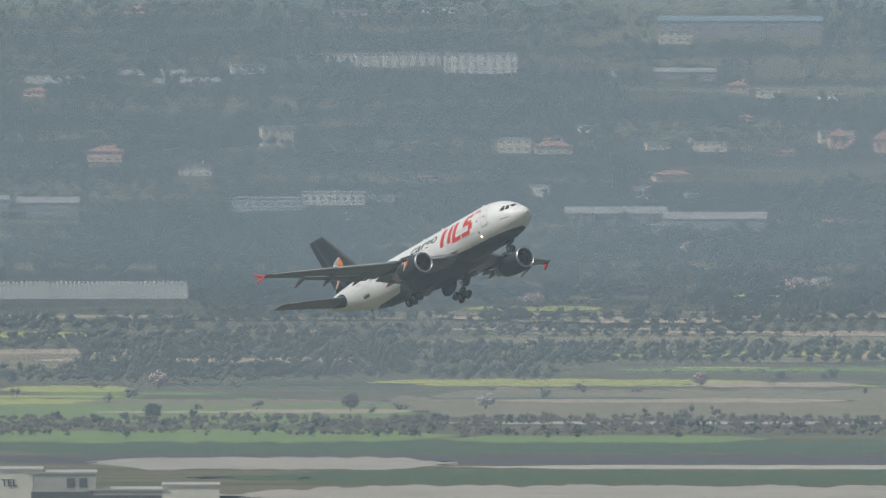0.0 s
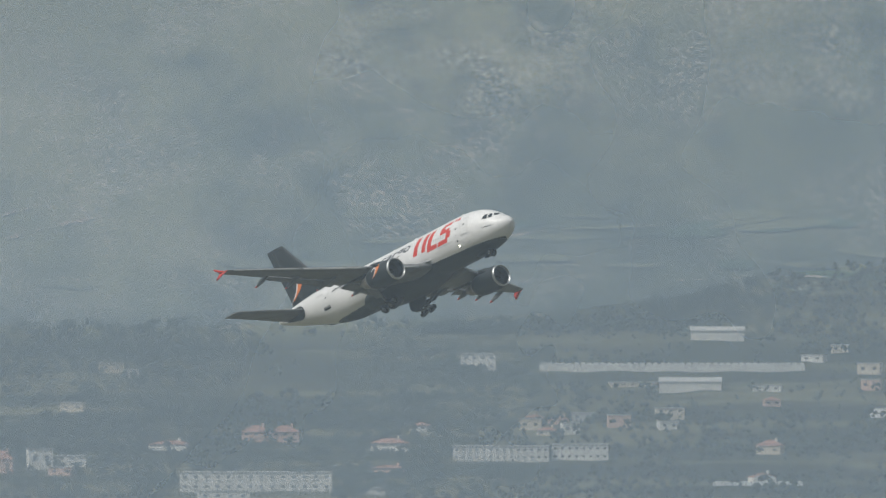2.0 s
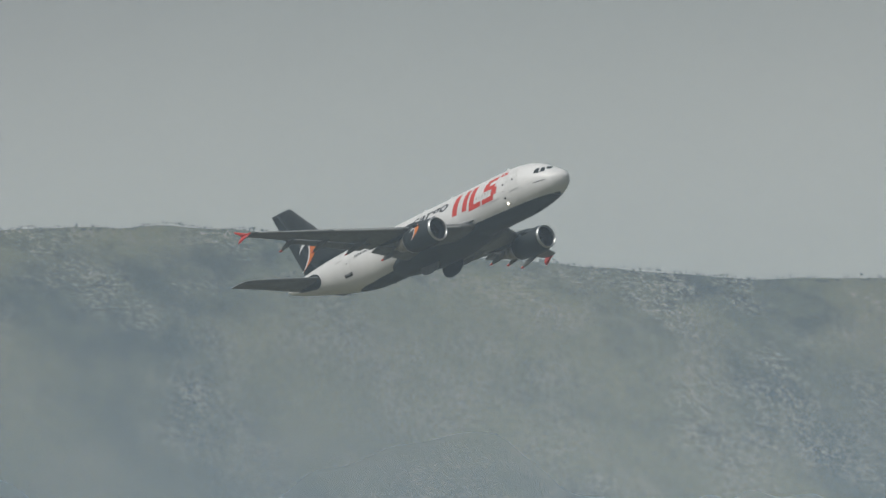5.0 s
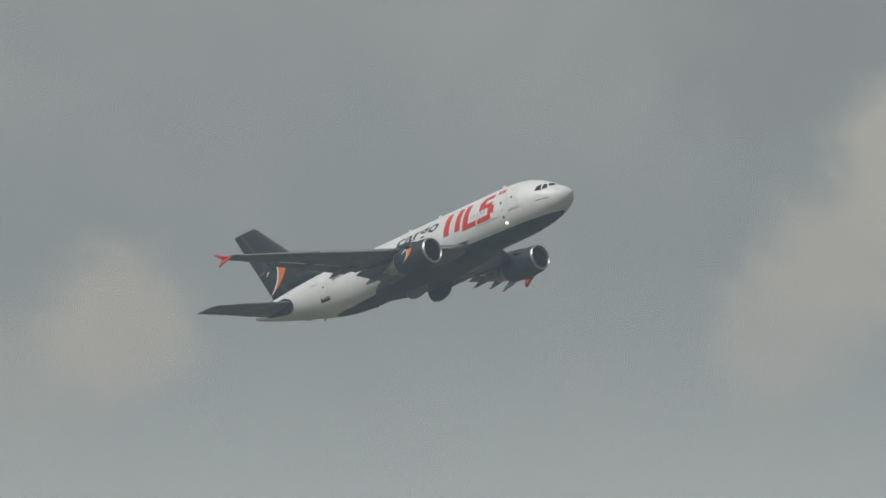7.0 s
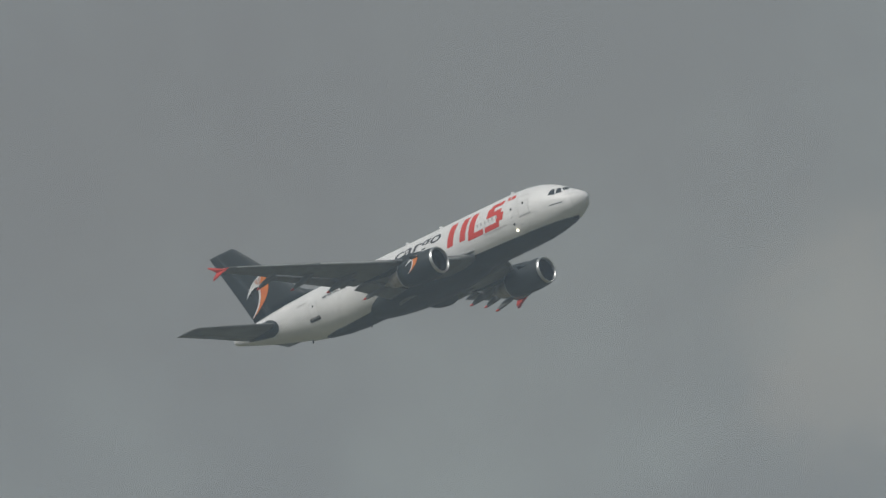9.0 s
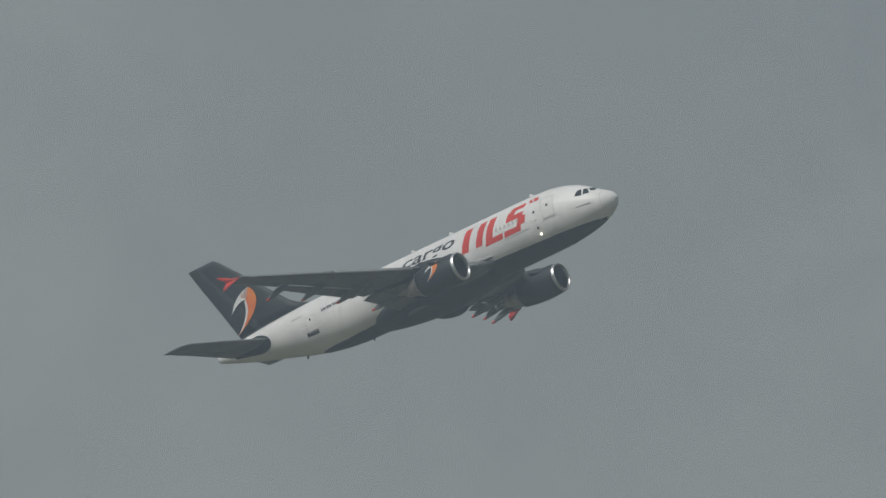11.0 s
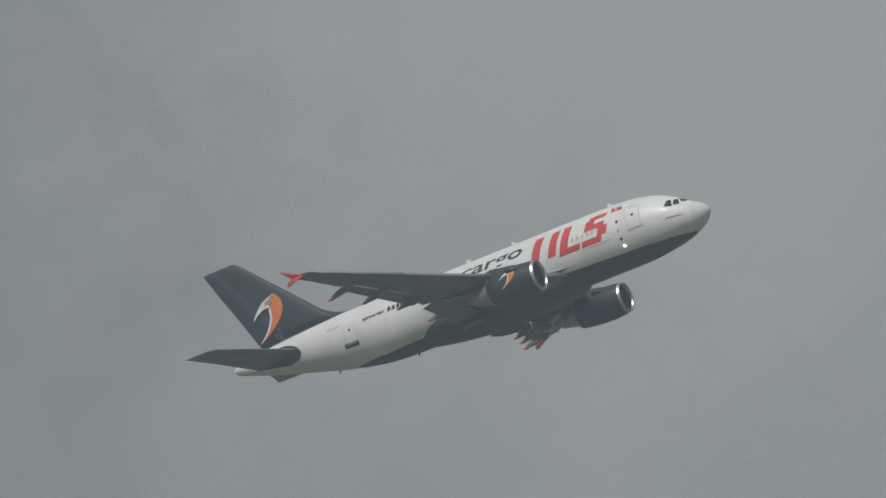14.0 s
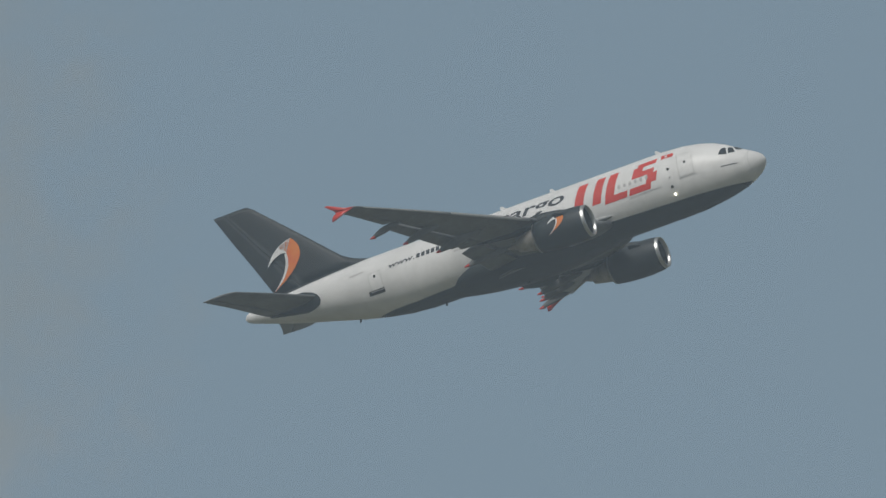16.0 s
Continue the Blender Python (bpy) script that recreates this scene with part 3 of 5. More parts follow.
def engine(plane, side):
    cx, cy, cz = -12.75, side * 7.75, -2.68
    nac = empty_part("engine", plane)
    tag = "anthracite nacelle"
    part("cowl", lathe([(cx - 0.28, 1.3), (cx - 0.7, 1.38), (cx - 1.6, 1.43), (cx - 2.6, 1.42), (cx - 3.6, 1.34), (cx - 4.5, 1.2), (cx - 4.5, 1.13), (cx - 3.2, 1.2)], "x", 40, (0, cy, cz)), DARK, nac, tag)
    part("inlet_lip", lathe([(cx - 0.32, 1.12), (cx - 0.1, 1.13), (cx - 0.02, 1.18), (cx, 1.22), (cx - 0.05, 1.27), (cx - 0.28, 1.305)], "x", 40, (0, cy, cz)), METAL, nac, "bright bare metal inlet lip")
    part("inlet_duct", lathe([(cx - 0.31, 1.12), (cx - 0.8, 1.08), (cx - 1.5, 1.1), (cx - 1.52, 0.02)], "x", 36, (0, cy, cz)), INSIDE, nac, "dark intake duct")
    part("spinner", lathe([(cx - 0.75, 0.01), (cx - 0.85, 0.12), (cx - 1.1, 0.27), (cx - 1.4, 0.36)], "x", 20, (0, cy, cz)), INSIDE, nac)
    bm = bmesh.new()
    for k in range(24):
        a = 2 * math.pi * k / 24
        pts = []
        for r, tw in ((0.34, 0.12), (1.08, 0.2)):
            for d in (-1, 1):
                t = a + d * tw * 0.35 / max(r, 0.5)
                pts.append((cx - 1.3 - d * 0.09, cy + r * math.cos(t), cz + r * math.sin(t)))
        bm.faces.new([bm.verts.new(pts[i]) for i in (0, 1, 3, 2)])
    part("fan", bm, BLADE, nac, "grey fan blades")
    part("fan_nozzle_band", lathe([(cx - 4.1, 1.262), (cx - 4.62, 1.175), (cx - 4.62, 1.11)], "x", 40, (0, cy, cz)), METAL, nac, "bare metal nozzle band")
    part("core_cowl", lathe([(cx - 3.4, 1.0), (cx - 4.6, 0.93), (cx - 5.6, 0.74), (cx - 6.3, 0.58), (cx - 6.3, 0.5)], "x", 32, (0, cy, cz)), HOTMETAL, nac, "heat-stained core cowl")
    part("exhaust_plug", lathe([(cx - 5.8, 0.4), (cx - 6.6, 0.3), (cx - 7.3, 0.02)], "x", 20, (0, cy, cz)), HOTMETAL, nac)
    rings = []
    for s, top, bot, w in ((14.2, -1.3, -1.35, 0.04), (15.1, -1.05, -1.6, 0.2), (16.9, -0.8, -1.8, 0.27), (18.9, -1.0, -1.95, 0.27), (20.9, -1.2, -1.75, 0.18), (22.4, -1.35, -1.5, 0.04)):
        rings.append([(-s, cy + w * p, z) for p, z in ((-0.5, top), (0.5, top), (1, (top + bot) / 2), (0.7, bot), (-0.7, bot), (-1, (top + bot) / 2))])
    part("pylon", loft(rings), DARK, nac, "anthracite pylon")
    for e in (1, -1):
        bm = loft([[(cx - 1.3, cy + e * 1.05 * 1.32, cz + 0.75), (cx - 2.4, cy + e * 1.05 * 1.32, cz + 0.75), (cx - 2.4, cy + e * 1.62, cz + 0.98), (cx - 2.1, cy + e * 1.62, cz + 0.98)],
                   [(cx - 1.3, cy + e * 1.05 * 1.32 + 0.03, cz + 0.72), (cx - 2.4, cy + e * 1.05 * 1.32 + 0.03, cz + 0.72), (cx - 2.4, cy + e * 1.62 + 0.03, cz + 0.95), (cx - 2.1, cy + e * 1.62 + 0.03, cz + 0.95)]])
        part("strake", bm, DARK, nac, smooth=False)
    # small crescent mark on the outer face
    if side < 0:
        crescent("cowl_mark", nac, lambda x, z: Vector((cx - 2.1 + x * 0.5, cy - math.sqrt(max(0.05, 1.46 ** 2 - (0.35 + z * 0.4) ** 2)), cz + 0.35 + z * 0.4)))
    return nac


def empty_part(name, parent):
    e = new(name)
    e.parent = parent
    e.empty_display_size = 0.3
    return e


def crescent(name, parent, place):
    """An orange hook with a white inner edge; place maps its plane onto the surface."""
    def blade(outer, inner, mat, label):
        n = 22
        bm = bmesh.new()
        rows = []
        for k in range(n + 1):
            t = k / n
            rows.append([bm.verts.new(place(*c)) for c in (bez(outer, t), bez(inner, t))])
        for a, b in zip(rows, rows[1:]):
            bm.faces.new((a[0], b[0], b[1], a[1]))
        part(name, bm, mat, parent, label)
    blade([(-2.15, 0.0), (-1.55, 1.05), (-0.85, 1.6), (0.3, 1.78)], [(-2.15, 0.0), (-1.55, 0.55), (-0.85, 0.95), (-0.3, 0.7)], WHITE, "white inner edge")
    blade([(0.36, 1.75), (1.75, 0.4), (0.2, -1.0), (-2.1, -2.05)], [(-0.3, 0.72), (-0.1, -0.3), (-0.75, -1.3), (-2.1, -2.05)], ORANGE, "orange crescent mark")
    blade([(-0.3, 0.75), (-0.1, -0.3), (-0.75, -1.3), (-2.1, -2.05)], [(-0.5, 0.6), (-0.4, -0.3), (-1.0, -1.25), (-2.1, -2.05)], WHITE, "white inner edge")
    blade([(-0.75, 1.36), (-0.3, 1.55), (0.1, 1.7), (0.36, 1.74)], [(-0.75, 1.1), (-0.4, 1.0), (-0.3, 0.9), (-0.28, 0.7)], ORANGE, "orange crescent mark")


def bez(p, t):
    k = 1 - t
    w = (k ** 3, 3 * k * k * t, 3 * k * t * t, t ** 3)
    return tuple(sum(w[i] * p[i][j] for i in range(4)) for j in (0, 1))


def on_side(x, up, out=0.014):
    """Fuselage side, starboard: x metres before the tail end of the plan, up along the curve of the skin."""
    s = -x
    w, h, c = section(s)
    return skin(s, (up - c) / 2.82, out)


def decal(name, plane, outline, mat, label="", out=0.014, cuts=0.25):
    """A painted patch that follows the starboard skin; outline in (x, height along the skin)."""
    bm = bmesh.new()
    bm.faces.new([bm.verts.new((x, u, 0)) for x, u in outline])
    wrap(bm, cuts)
    for v in bm.verts:
        v.co = on_side(v.co.x, v.co.y, out)
    part(name, bm, mat, plane, label, smooth=False)


def wrap(bm, cuts):
    us = [v.co.y for v in bm.verts]
    for u in np.arange(min(us) + cuts / 2, max(us), cuts):
        bmesh.ops.bisect_plane(bm, geom=bm.verts[:] + bm.edges[:] + bm.faces[:], plane_co=(0, u, 0), plane_no=(0, 1, 0))


def lettering(plane, text, x0, x1, u0, size, slant, mat, label):
    cu = bpy.data.curves.new("writing", "FONT")
    cu.body, cu.size, cu.shear, cu.offset = text, size, slant, 0.016 * size
    cu.resolution_u = 4
    tmp = bpy.data.objects.new("writing", cu)
    scene.collection.objects.link(tmp)
    me = bpy.data.meshes.new_from_object(tmp.evaluated_get(bpy.context.evaluated_depsgraph_get()))
    scene.collection.objects.unlink(tmp)
    bpy.data.objects.remove(tmp)
    bm = bmesh.new()
    bm.from_mesh(me)
    wrap(bm, 0.2)
    a, b = min(v.co.x for v in bm.verts), max(v.co.x for v in bm.verts)
    for v in bm.verts:
        v.co = on_side(x0 + (v.co.x - a) / (b - a) * (x1 - x0), u0 + v.co.y)
    part("lettering", bm, mat, plane, label, smooth=False)


def bars(name, plane, x0, u0, length, high, n, mat, label, slant=0.2):
    step = length / n
    for k in range(n):
        a = x0 + k * step
        decal(name, plane, [(a, u0), (a + step * 0.72, u0), (a + step * 0.72 + slant * high, u0 + high), (a + slant * high, u0 + high)], mat, label)


def livery(plane):
    # company mark: plain slanted red blocks
    low, high, sl = -0.5, 2.12, 0.31
    def block(x0, x1, a, b):
        u0, u1 = low + (high - low) * a, low + (high - low) * b
        decal("red_block", plane, [(x0 + sl * (u0 - low), u0), (x1 + sl * (u0 - low), u0), (x1 + sl * (u1 - low), u1), (x0 + sl * (u1 - low), u1)], RED, "plain red painted block")
    for x0, x1, a, b in ((-15.72, -14.93, 0.1, 1.0), (-14.1, -13.35, 0.1, 1.0), (-12.98, -12.2, 0.0, 1.0), (-12.22, -11.02, 0.0, 0.2),
                         (-10.82, -8.95, 0.0, 0.2), (-9.4, -8.5, 0.2, 0.5), (-10.75, -8.85, 0.48, 0.66), (-10.75, -9.9, 0.66, 0.86), (-10.5, -8.85, 0.82, 1.0)):
        block(x0, x1, a, b)
    lettering(plane, "cargo", -22.3, -16.25, 1.0, 1.7, 0.24, NAVY, "dark lettering reading cargo")
    lettering(plane, "www.", -31.9, -29.6, 0.72, 0.72, 0.24, NAVY, "dark lettering reading www")
    bars("web_bar", plane, -29.45, 0.72, 2.6, 0.4, 6, NAVY, "dark bar of small lettering")
    bars("mark_bar", plane, -35.5, 1.26, 1.3, 0.24, 6, GREYPAINT, "grey bar of small lettering")
    bars("name_bar", plane, -3.1, -0.72, 1.28, 0.17, 8, NAVY, "small dark bar")
    bars("notice_bar", plane, -10.85, -0.72, 2.8, 0.12, 16, GREYPAINT, "small grey bar")
    bars("notice_bar", plane, -26.2, 0.05, 1.8, 0.22, 8, GREYPAINT, "small grey bar")
    # flag
    decal("flag", plane, [(-7.72, 1.78), (-6.72, 1.78), (-6.72, 2.26), (-7.72, 2.3)], RED, "small red painted flag", cuts=0.2)
    decal("flag_disc", plane, [(-7.3 + 0.13 * math.cos(a), 2.03 + 0.14 * math.sin(a)) for a in np.linspace(0, 6.0, 12)], WHITE, "white disc", 0.022, 0.5)
    # blanked cabin windows
    for k in range(6):
        x = -11.5 + k * 0.48
        decal("window_plug", plane, [(x + 0.12 * math.cos(a), 0.52 + 0.19 * math.sin(a)) for a in np.linspace(0, 2 * math.pi, 12, endpoint=False)], GREYPAINT, "plugged cabin window", 0.02, 0.5)
    # doors: frames, sills, handles
    def door(x0, x1, u0, u1, mat):
        t = 0.045
        for o in ([(x0, u0), (x1, u0), (x1, u0 + t), (x0, u0 + t)], [(x0, u1 - t), (x1, u1 - t), (x1, u1), (x0, u1)],
                  [(x0, u0), (x0 + t, u0), (x0 + t, u1), (x0, u1)], [(x1 - t, u0), (x1, u0), (x1, u1), (x1 - t, u1)]):
            decal("door_seam", plane, o, mat, "grey door seam", 0.018)
        decal("door_window", plane, [((x0 + x1) / 2 - 0.1, u0 + 1.1), ((x0 + x1) / 2 + 0.1, u0 + 1.1), ((x0 + x1) / 2 + 0.1, u0 + 1.36), ((x0 + x1) / 2 - 0.1, u0 + 1.36)], INSIDE, "small dark door window", 0.02)
        decal("door_sill", plane, [(x0 - 0.05, u0 - 0.14), (x1 + 0.1, u0 - 0.14), (x1 + 0.1, u0 - 0.06), (x0 - 0.05, u0 - 0.06)], METAL, "worn metal door sill", 0.018)
    door(-6.42, -5.16, -0.42, 1.82, GREYPAINT)
    door(-33.85, -32.7, -0.7, 0.92, GREYPAINT)
    # the rear door sill's shadow, painted on the skin as a dark patch
    decal("sill_shadow", plane, [(-34.15, -1.1), (-32.7, -1.1), (-32.7, -0.68), (-34.1, -0.68)], INSIDE, "dark painted shadow under the rear door sill", 0.02)
    for u, r in ((0.6, 0.13), (-0.18, 0.06), (-0.95, 0.13)):
        decal("port", plane, [(-7.22 + r * math.cos(a), u + r * math.sin(a)) for a in np.linspace(0, 2 * math.pi, 10, endpoint=False)], INSIDE, "small dark port", 0.02, 0.5)
    # cockpit glazing
    for pane in ([(-3.1, 0.85), (-2.46, 0.92), (-2.6, 2.1), (-2.75, 2.0), (-2.92, 1.72)], [(-2.38, 1.05), (-1.9, 1.42), (-2.15, 2.55), (-2.45, 2.32)], [(-1.86, 2.1), (-1.55, 2.4), (-1.6, 3.6), (-2.0, 3.7), (-2.12, 2.8)]):
        decal("cockpit_window", plane, pane, GLASS, "dark cockpit window", 0.02, 0.3)
    # nose cone seam, drain masts, aerials
    ring = [[skin(s, a, 0.012) for a in np.linspace(-0.9, math.pi + 0.9, 40)] for s in (1.03, 1.06)]
    part("nose_cone_seam", loft(ring, closed=False), GREYPAINT, plane)
    for s, z in ((8.3, 2.82), (17.6, 2.82), (22.0, 2.82)):
        part("aerial", loft([[(-s, -0.03, z - 0.05), (-s - 0.5, -0.03, z - 0.05), (-s - 0.5, 0.03, z - 0.05), (-s, 0.03, z - 0.05)], [(-s - 0.3, -0.02, z + 0.24), (-s - 0.52, -0.02, z + 0.24), (-s - 0.52, 0.02, z + 0.24), (-s - 0.3, 0.02, z + 0.24)]]), WHITE, plane, "white blade aerial", smooth=False)
    for s, z in ((21.5, -3.3), (28.6, -2.78), (36.0, -1.7)):
        part("drain_mast", loft([[(-s, -0.03, z + 0.1), (-s - 0.25, -0.03, z + 0.1), (-s - 0.25, 0.03, z + 0.1), (-s, 0.03, z + 0.1)], [(-s - 0.2, -0.02, z - 0.32), (-s - 0.32, -0.02, z - 0.32), (-s - 0.32, 0.02, z - 0.32), (-s - 0.2, 0.02, z - 0.32)]]), DARK, plane, smooth=False)
    bm = bmesh.new()
    bmesh.ops.create_uvsphere(bm, u_segments=12, v_segments=8, radius=0.1, matrix=Matrix.Translation(on_side(-7.2, -1.6, 0.03)))
    part("fuselage_light", bm, LAMP, plane, "lit lamp on the fuselage side")
    bm = bmesh.new()
    bmesh.ops.create_uvsphere(bm, u_segments=12, v_segments=8, radius=0.1, matrix=Matrix.Translation((-45.55, 0, 1.42)))
    part("tail_light", bm, WHITE, plane)
    crescent("tail_mark", plane, lambda x, z: Vector((-40.5 + x, -0.38 + 0.018 * abs(z), 4.72 + z)))


def wheel(parent, at, r=0.58, w=0.42):
    x, y, z = at
    t = part("tyre", lathe([(-w / 2, r * 0.55), (-w / 2, r * 0.86), (-w * 0.36, r * 0.97), (0, r), (w * 0.36, r * 0.97), (w / 2, r * 0.86), (w / 2, r * 0.55)], "y", 24, (x, y, z)), TYRE, parent, "black tyre")
    part("hub", lathe([(-w * 0.42, 0.02), (-w * 0.42, r * 0.3), (-w * 0.3, r * 0.56), (w * 0.3, r * 0.56), (w * 0.42, r * 0.3), (w * 0.42, 0.02)], "y", 16, (x, y, z)), STEEL, t)


def main_gear(plane, side):
    g = empty_part("main_gear", plane)
    g.location = (-21.6, side * 4.9, -1.7)
    part("leg", tube((0, 0, 0), (0, 0, -3.2), 0.2, 0.15), STEEL, g, "grey steel leg")
    part("side_stay", tube((0, -side * 0.1, -1.5), (0.1, -side * 1.3, -0.3), 0.09, 0.08), STEEL, g)
    part("drag_stay", tube((0, 0, -1.3), (1.4, 0, -0.2), 0.08, 0.08), STEEL, g)
    part("torque_link", loft([[(-0.2, -0.12, -1.5), (-0.2, 0.12, -1.5), (-0.5, 0.08, -1.95), (-0.5, -0.08, -1.95)], [(-0.12, -0.12, -1.5), (-0.12, 0.12, -1.5), (-0.42, 0.08, -1.95), (-0.42, -0.08, -1.95)]]), STEEL, g, smooth=False)
    part("leg_door", loft([[(0.7, side * 0.35, -0.1), (-0.8, side * 0.35, -0.1), (-0.7, side * 0.28, -1.9), (0.6, side * 0.28, -1.9)], [(0.7, side * 0.41, -0.1), (-0.8, side * 0.41, -0.1), (-0.7, side * 0.34, -1.9), (0.6, side * 0.34, -1.9)]]), WING, g, "grey leg door", smooth=False)
    b = part("bogie_beam", tube((0.78, 0, -3.22), (-0.78, 0, -3.42), 0.14, 0.14), STEEL, g)
    for x, z in ((0.7, -3.23), (-0.7, -3.41)):
        part("axle", tube((x, -0.6, z), (x, 0.6, z), 0.07, 0.07), STEEL, b)
        for y in (-0.46, 0.46):
            wheel(g, (x, y, z))
    return g


def nose_gear(plane):
    g = empty_part("nose_gear", plane)
    g.location = (-6.4, 0, -2.3)
    part("leg", tube((0, 0, 0), (0, 0, -2.0), 0.14, 0.1), STEEL, g, "grey steel leg")
    part("drag_stay", tube((0, 0, -1.0), (1.1, 0, -0.1), 0.07, 0.07), STEEL, g)
    part("axle", tube((0, -0.35, -2.0), (0, 0.35, -2.0), 0.06, 0.06), STEEL, g)
    for y in (-0.27, 0.27):
        wheel(g, (0, y, -2.0), 0.48, 0.3)
    bm = bmesh.new()
    bmesh.ops.create_uvsphere(bm, u_segments=10, v_segments=8, radius=0.12, matrix=Matrix.Translation((0.15, -0.2, -1.0)))
    part("taxi_light", bm, GLASS, g)
    return g


def hinged_door(name, plane, at, size, label, mat=None):
    """A rounded bay door hanging from its hinge line along the fuselage; swings about the x axis."""
    d = empty_part(name, plane)
    d.location = at
    lx, dz = size
    rings = []
    for t in np.linspace(0, 1, 9):
        half = lx / 2 * max(0.12, math.sqrt(1 - t ** 3))
        rings.append([(half * kx, 0.07 * ky - 0.2 * t * t, -dz * t) for kx, ky in ((-1, 0), (0, 0), (1, 0), (1, 1), (0, 1), (-1, 1))])
    part("panel", loft(rings), mat or DARK, d, label, smooth=False)
    return d


airliner = empty("cargo_airliner", "twin-engine cargo airliner climbing, white with anthracite belly and tail", "airplane")
fuselage(airliner)
wing(airliner, -1)
wing(airliner, 1)
tail(airliner)
engine(airliner, -1)
engine(airliner, 1)
livery(airliner)
gear_r = main_gear(airliner, -1)
gear_l = main_gear(airliner, 1)
gear_n = nose_gear(airliner)
door_r = hinged_door("gear_door", airliner, (-21.9, -1.25, -2.95), (3.2, 1.45), "grey rounded gear bay door", WING)
door_l = hinged_door("gear_door", airliner, (-21.6, 1.75, -2.9), (3.4, 1.75), "anthracite rounded gear bay door")
ndoor_r = hinged_door("nose_gear_door", airliner, (-5.6, -0.5, -2.48), (2.0, 0.75), "anthracite nose gear door")
ndoor_l = hinged_door("nose_gear_door", airliner, (-5.6, 0.5, -2.48), (2.0, 0.75), "anthracite nose gear door")


# ---- haze: thin veils of mist round the whole place, lit by the same sun and sky ----
def haze_material(name, share, low, full, top, gone, colour=(0.655, 0.81, 1.0)):
    """share: how much the veil hides where it is thickest, between the heights full and top."""
    m = bpy.data.materials.new(name)
    m.use_nodes = True
    nt = m.node_tree
    nt.nodes.clear()
    tc = nd(nt, "ShaderNodeTexCoord")
    sep = nd(nt, "ShaderNodeSeparateXYZ")
    link(nt, tc.outputs["Object"], sep.inputs[0])
    span = gone - low
    k = ramp(nt, math_node(nt, "DIVIDE", math_node(nt, "SUBTRACT", sep.outputs[2], low), span),
             [(0.0, 0.0), ((full - low) / span, 1.0), ((top - low) / span, 1.0), (1.0, 0.0)])
    n = ramp(nt, noise_node(nt, tc.outputs["Object"], 1 / 130, 4, 0.55), [(0.3, 0.82), (0.7, 1.0)])
    a = math_node(nt, "MULTIPLY", math_node(nt, "MULTIPLY", k, n), share)
    clear = nd(nt, "ShaderNodeBsdfTransparent")
    d, t = nd(nt, "ShaderNodeBsdfDiffuse"), nd(nt, "ShaderNodeBsdfTranslucent")
    both = nd(nt, "ShaderNodeMixShader")
    for s in (d, t):
        s.inputs["Color"].default_value = (*colour, 1)
    link(nt, d.outputs[0], both.inputs[1])
    link(nt, t.outputs[0], both.inputs[2])
    mixed = nd(nt, "ShaderNodeMixShader")
    link(nt, a, mixed.inputs[0])
    link(nt, clear.outputs[0], mixed.inputs[1])
    link(nt, both.outputs[0], mixed.inputs[2])
    out = nd(nt, "ShaderNodeOutputMaterial")
    link(nt, mixed.outputs[0], out.inputs[0])
    return m


def haze_ring(r, z0, z1, mat, back=0.0):
    """back: how far the veil draws back before the eastern foot of the mountain."""
    n = 360
    zs = np.linspace(z0, z1, 5)
    reach = [r + back * min(1.0, max(0.0, (k - 2.5) / 2.0)) * (k < 60) for k in range(n)]
    verts = [(q * math.sin(2 * math.pi * k / n), q * math.cos(2 * math.pi * k / n), z) for z in zs for k, q in enumerate(reach)]
    faces = [(j * n + k, j * n + (k + 1) % n, (j + 1) * n + (k + 1) % n, (j + 1) * n + k) for j in range(4) for k in range(n)]
    ob = mesh_object("haze", verts, faces, mat)
    return tagged(ob, "thin blue-grey haze over the valley", "haze", kind="structure")


haze_ring(820, -66, 330, haze_material("near_haze", HAZE_NEAR, -70, -60, 250, 330))
for r, share in HAZE_FAR:
    haze_ring(r, -66, 210, haze_material("far_haze", share, -67, -48, 20, 200, (0.615, 0.79, 1.0)), 95.0 if r > 4000 else 0.0)


# ---- fields, runway verge, roads ----
def plain_r(v):
    return CAM_H / (0.0142 + (v - 441) / FOCAL)


def field(name, v0, v1, u0, u1, mat, label, category="field", lift=0.12, skew=0.0):
    """A strip of land between two lines of sight on the plain, its far edge uneven."""
    mid = (u0 + u1) / 2
    r0, r1 = (ground_point(mid, q)[0] if q < 575 else plain_r(q) for q in (v1, v0))
    a = np.linspace((u0 - 784) / FOCAL, (u1 - 784) / FOCAL, max(6, int((u1 - u0) / 12)))
    rows, faces = 7, []
    n = len(a)
    I, J = np.meshgrid(np.arange(rows), np.arange(n), indexing="ij")
    A = np.broadcast_to(a, (rows, n))
    wob = (fractal(A * 900.0, I * 0.7 + r0, 3, 5) - 0.5) * 0.35 * (r1 - r0)
    taper = np.minimum(1.0, np.minimum((J + 0.6) * 6 / n, (n - J - 0.4) * 6 / n))
    R = r0 + (r1 - r0) * (0.5 + (I / (rows - 1) - 0.5) * taper) + wob + skew * J / n
    co = np.stack([R * np.sin(A), R * np.cos(A), height(R, A) + (lift / 6 if v0 > 575 else lift)], -1).reshape(-1, 3)
    k = len(a)
    for i in range(rows - 1):
        for j in range(k - 1):
            faces.append((i * k + j, i * k + j + 1, (i + 1) * k + j + 1, (i + 1) * k + j))
    return tagged(mesh_object(name, co, faces, mat), label, category, kind="structure")


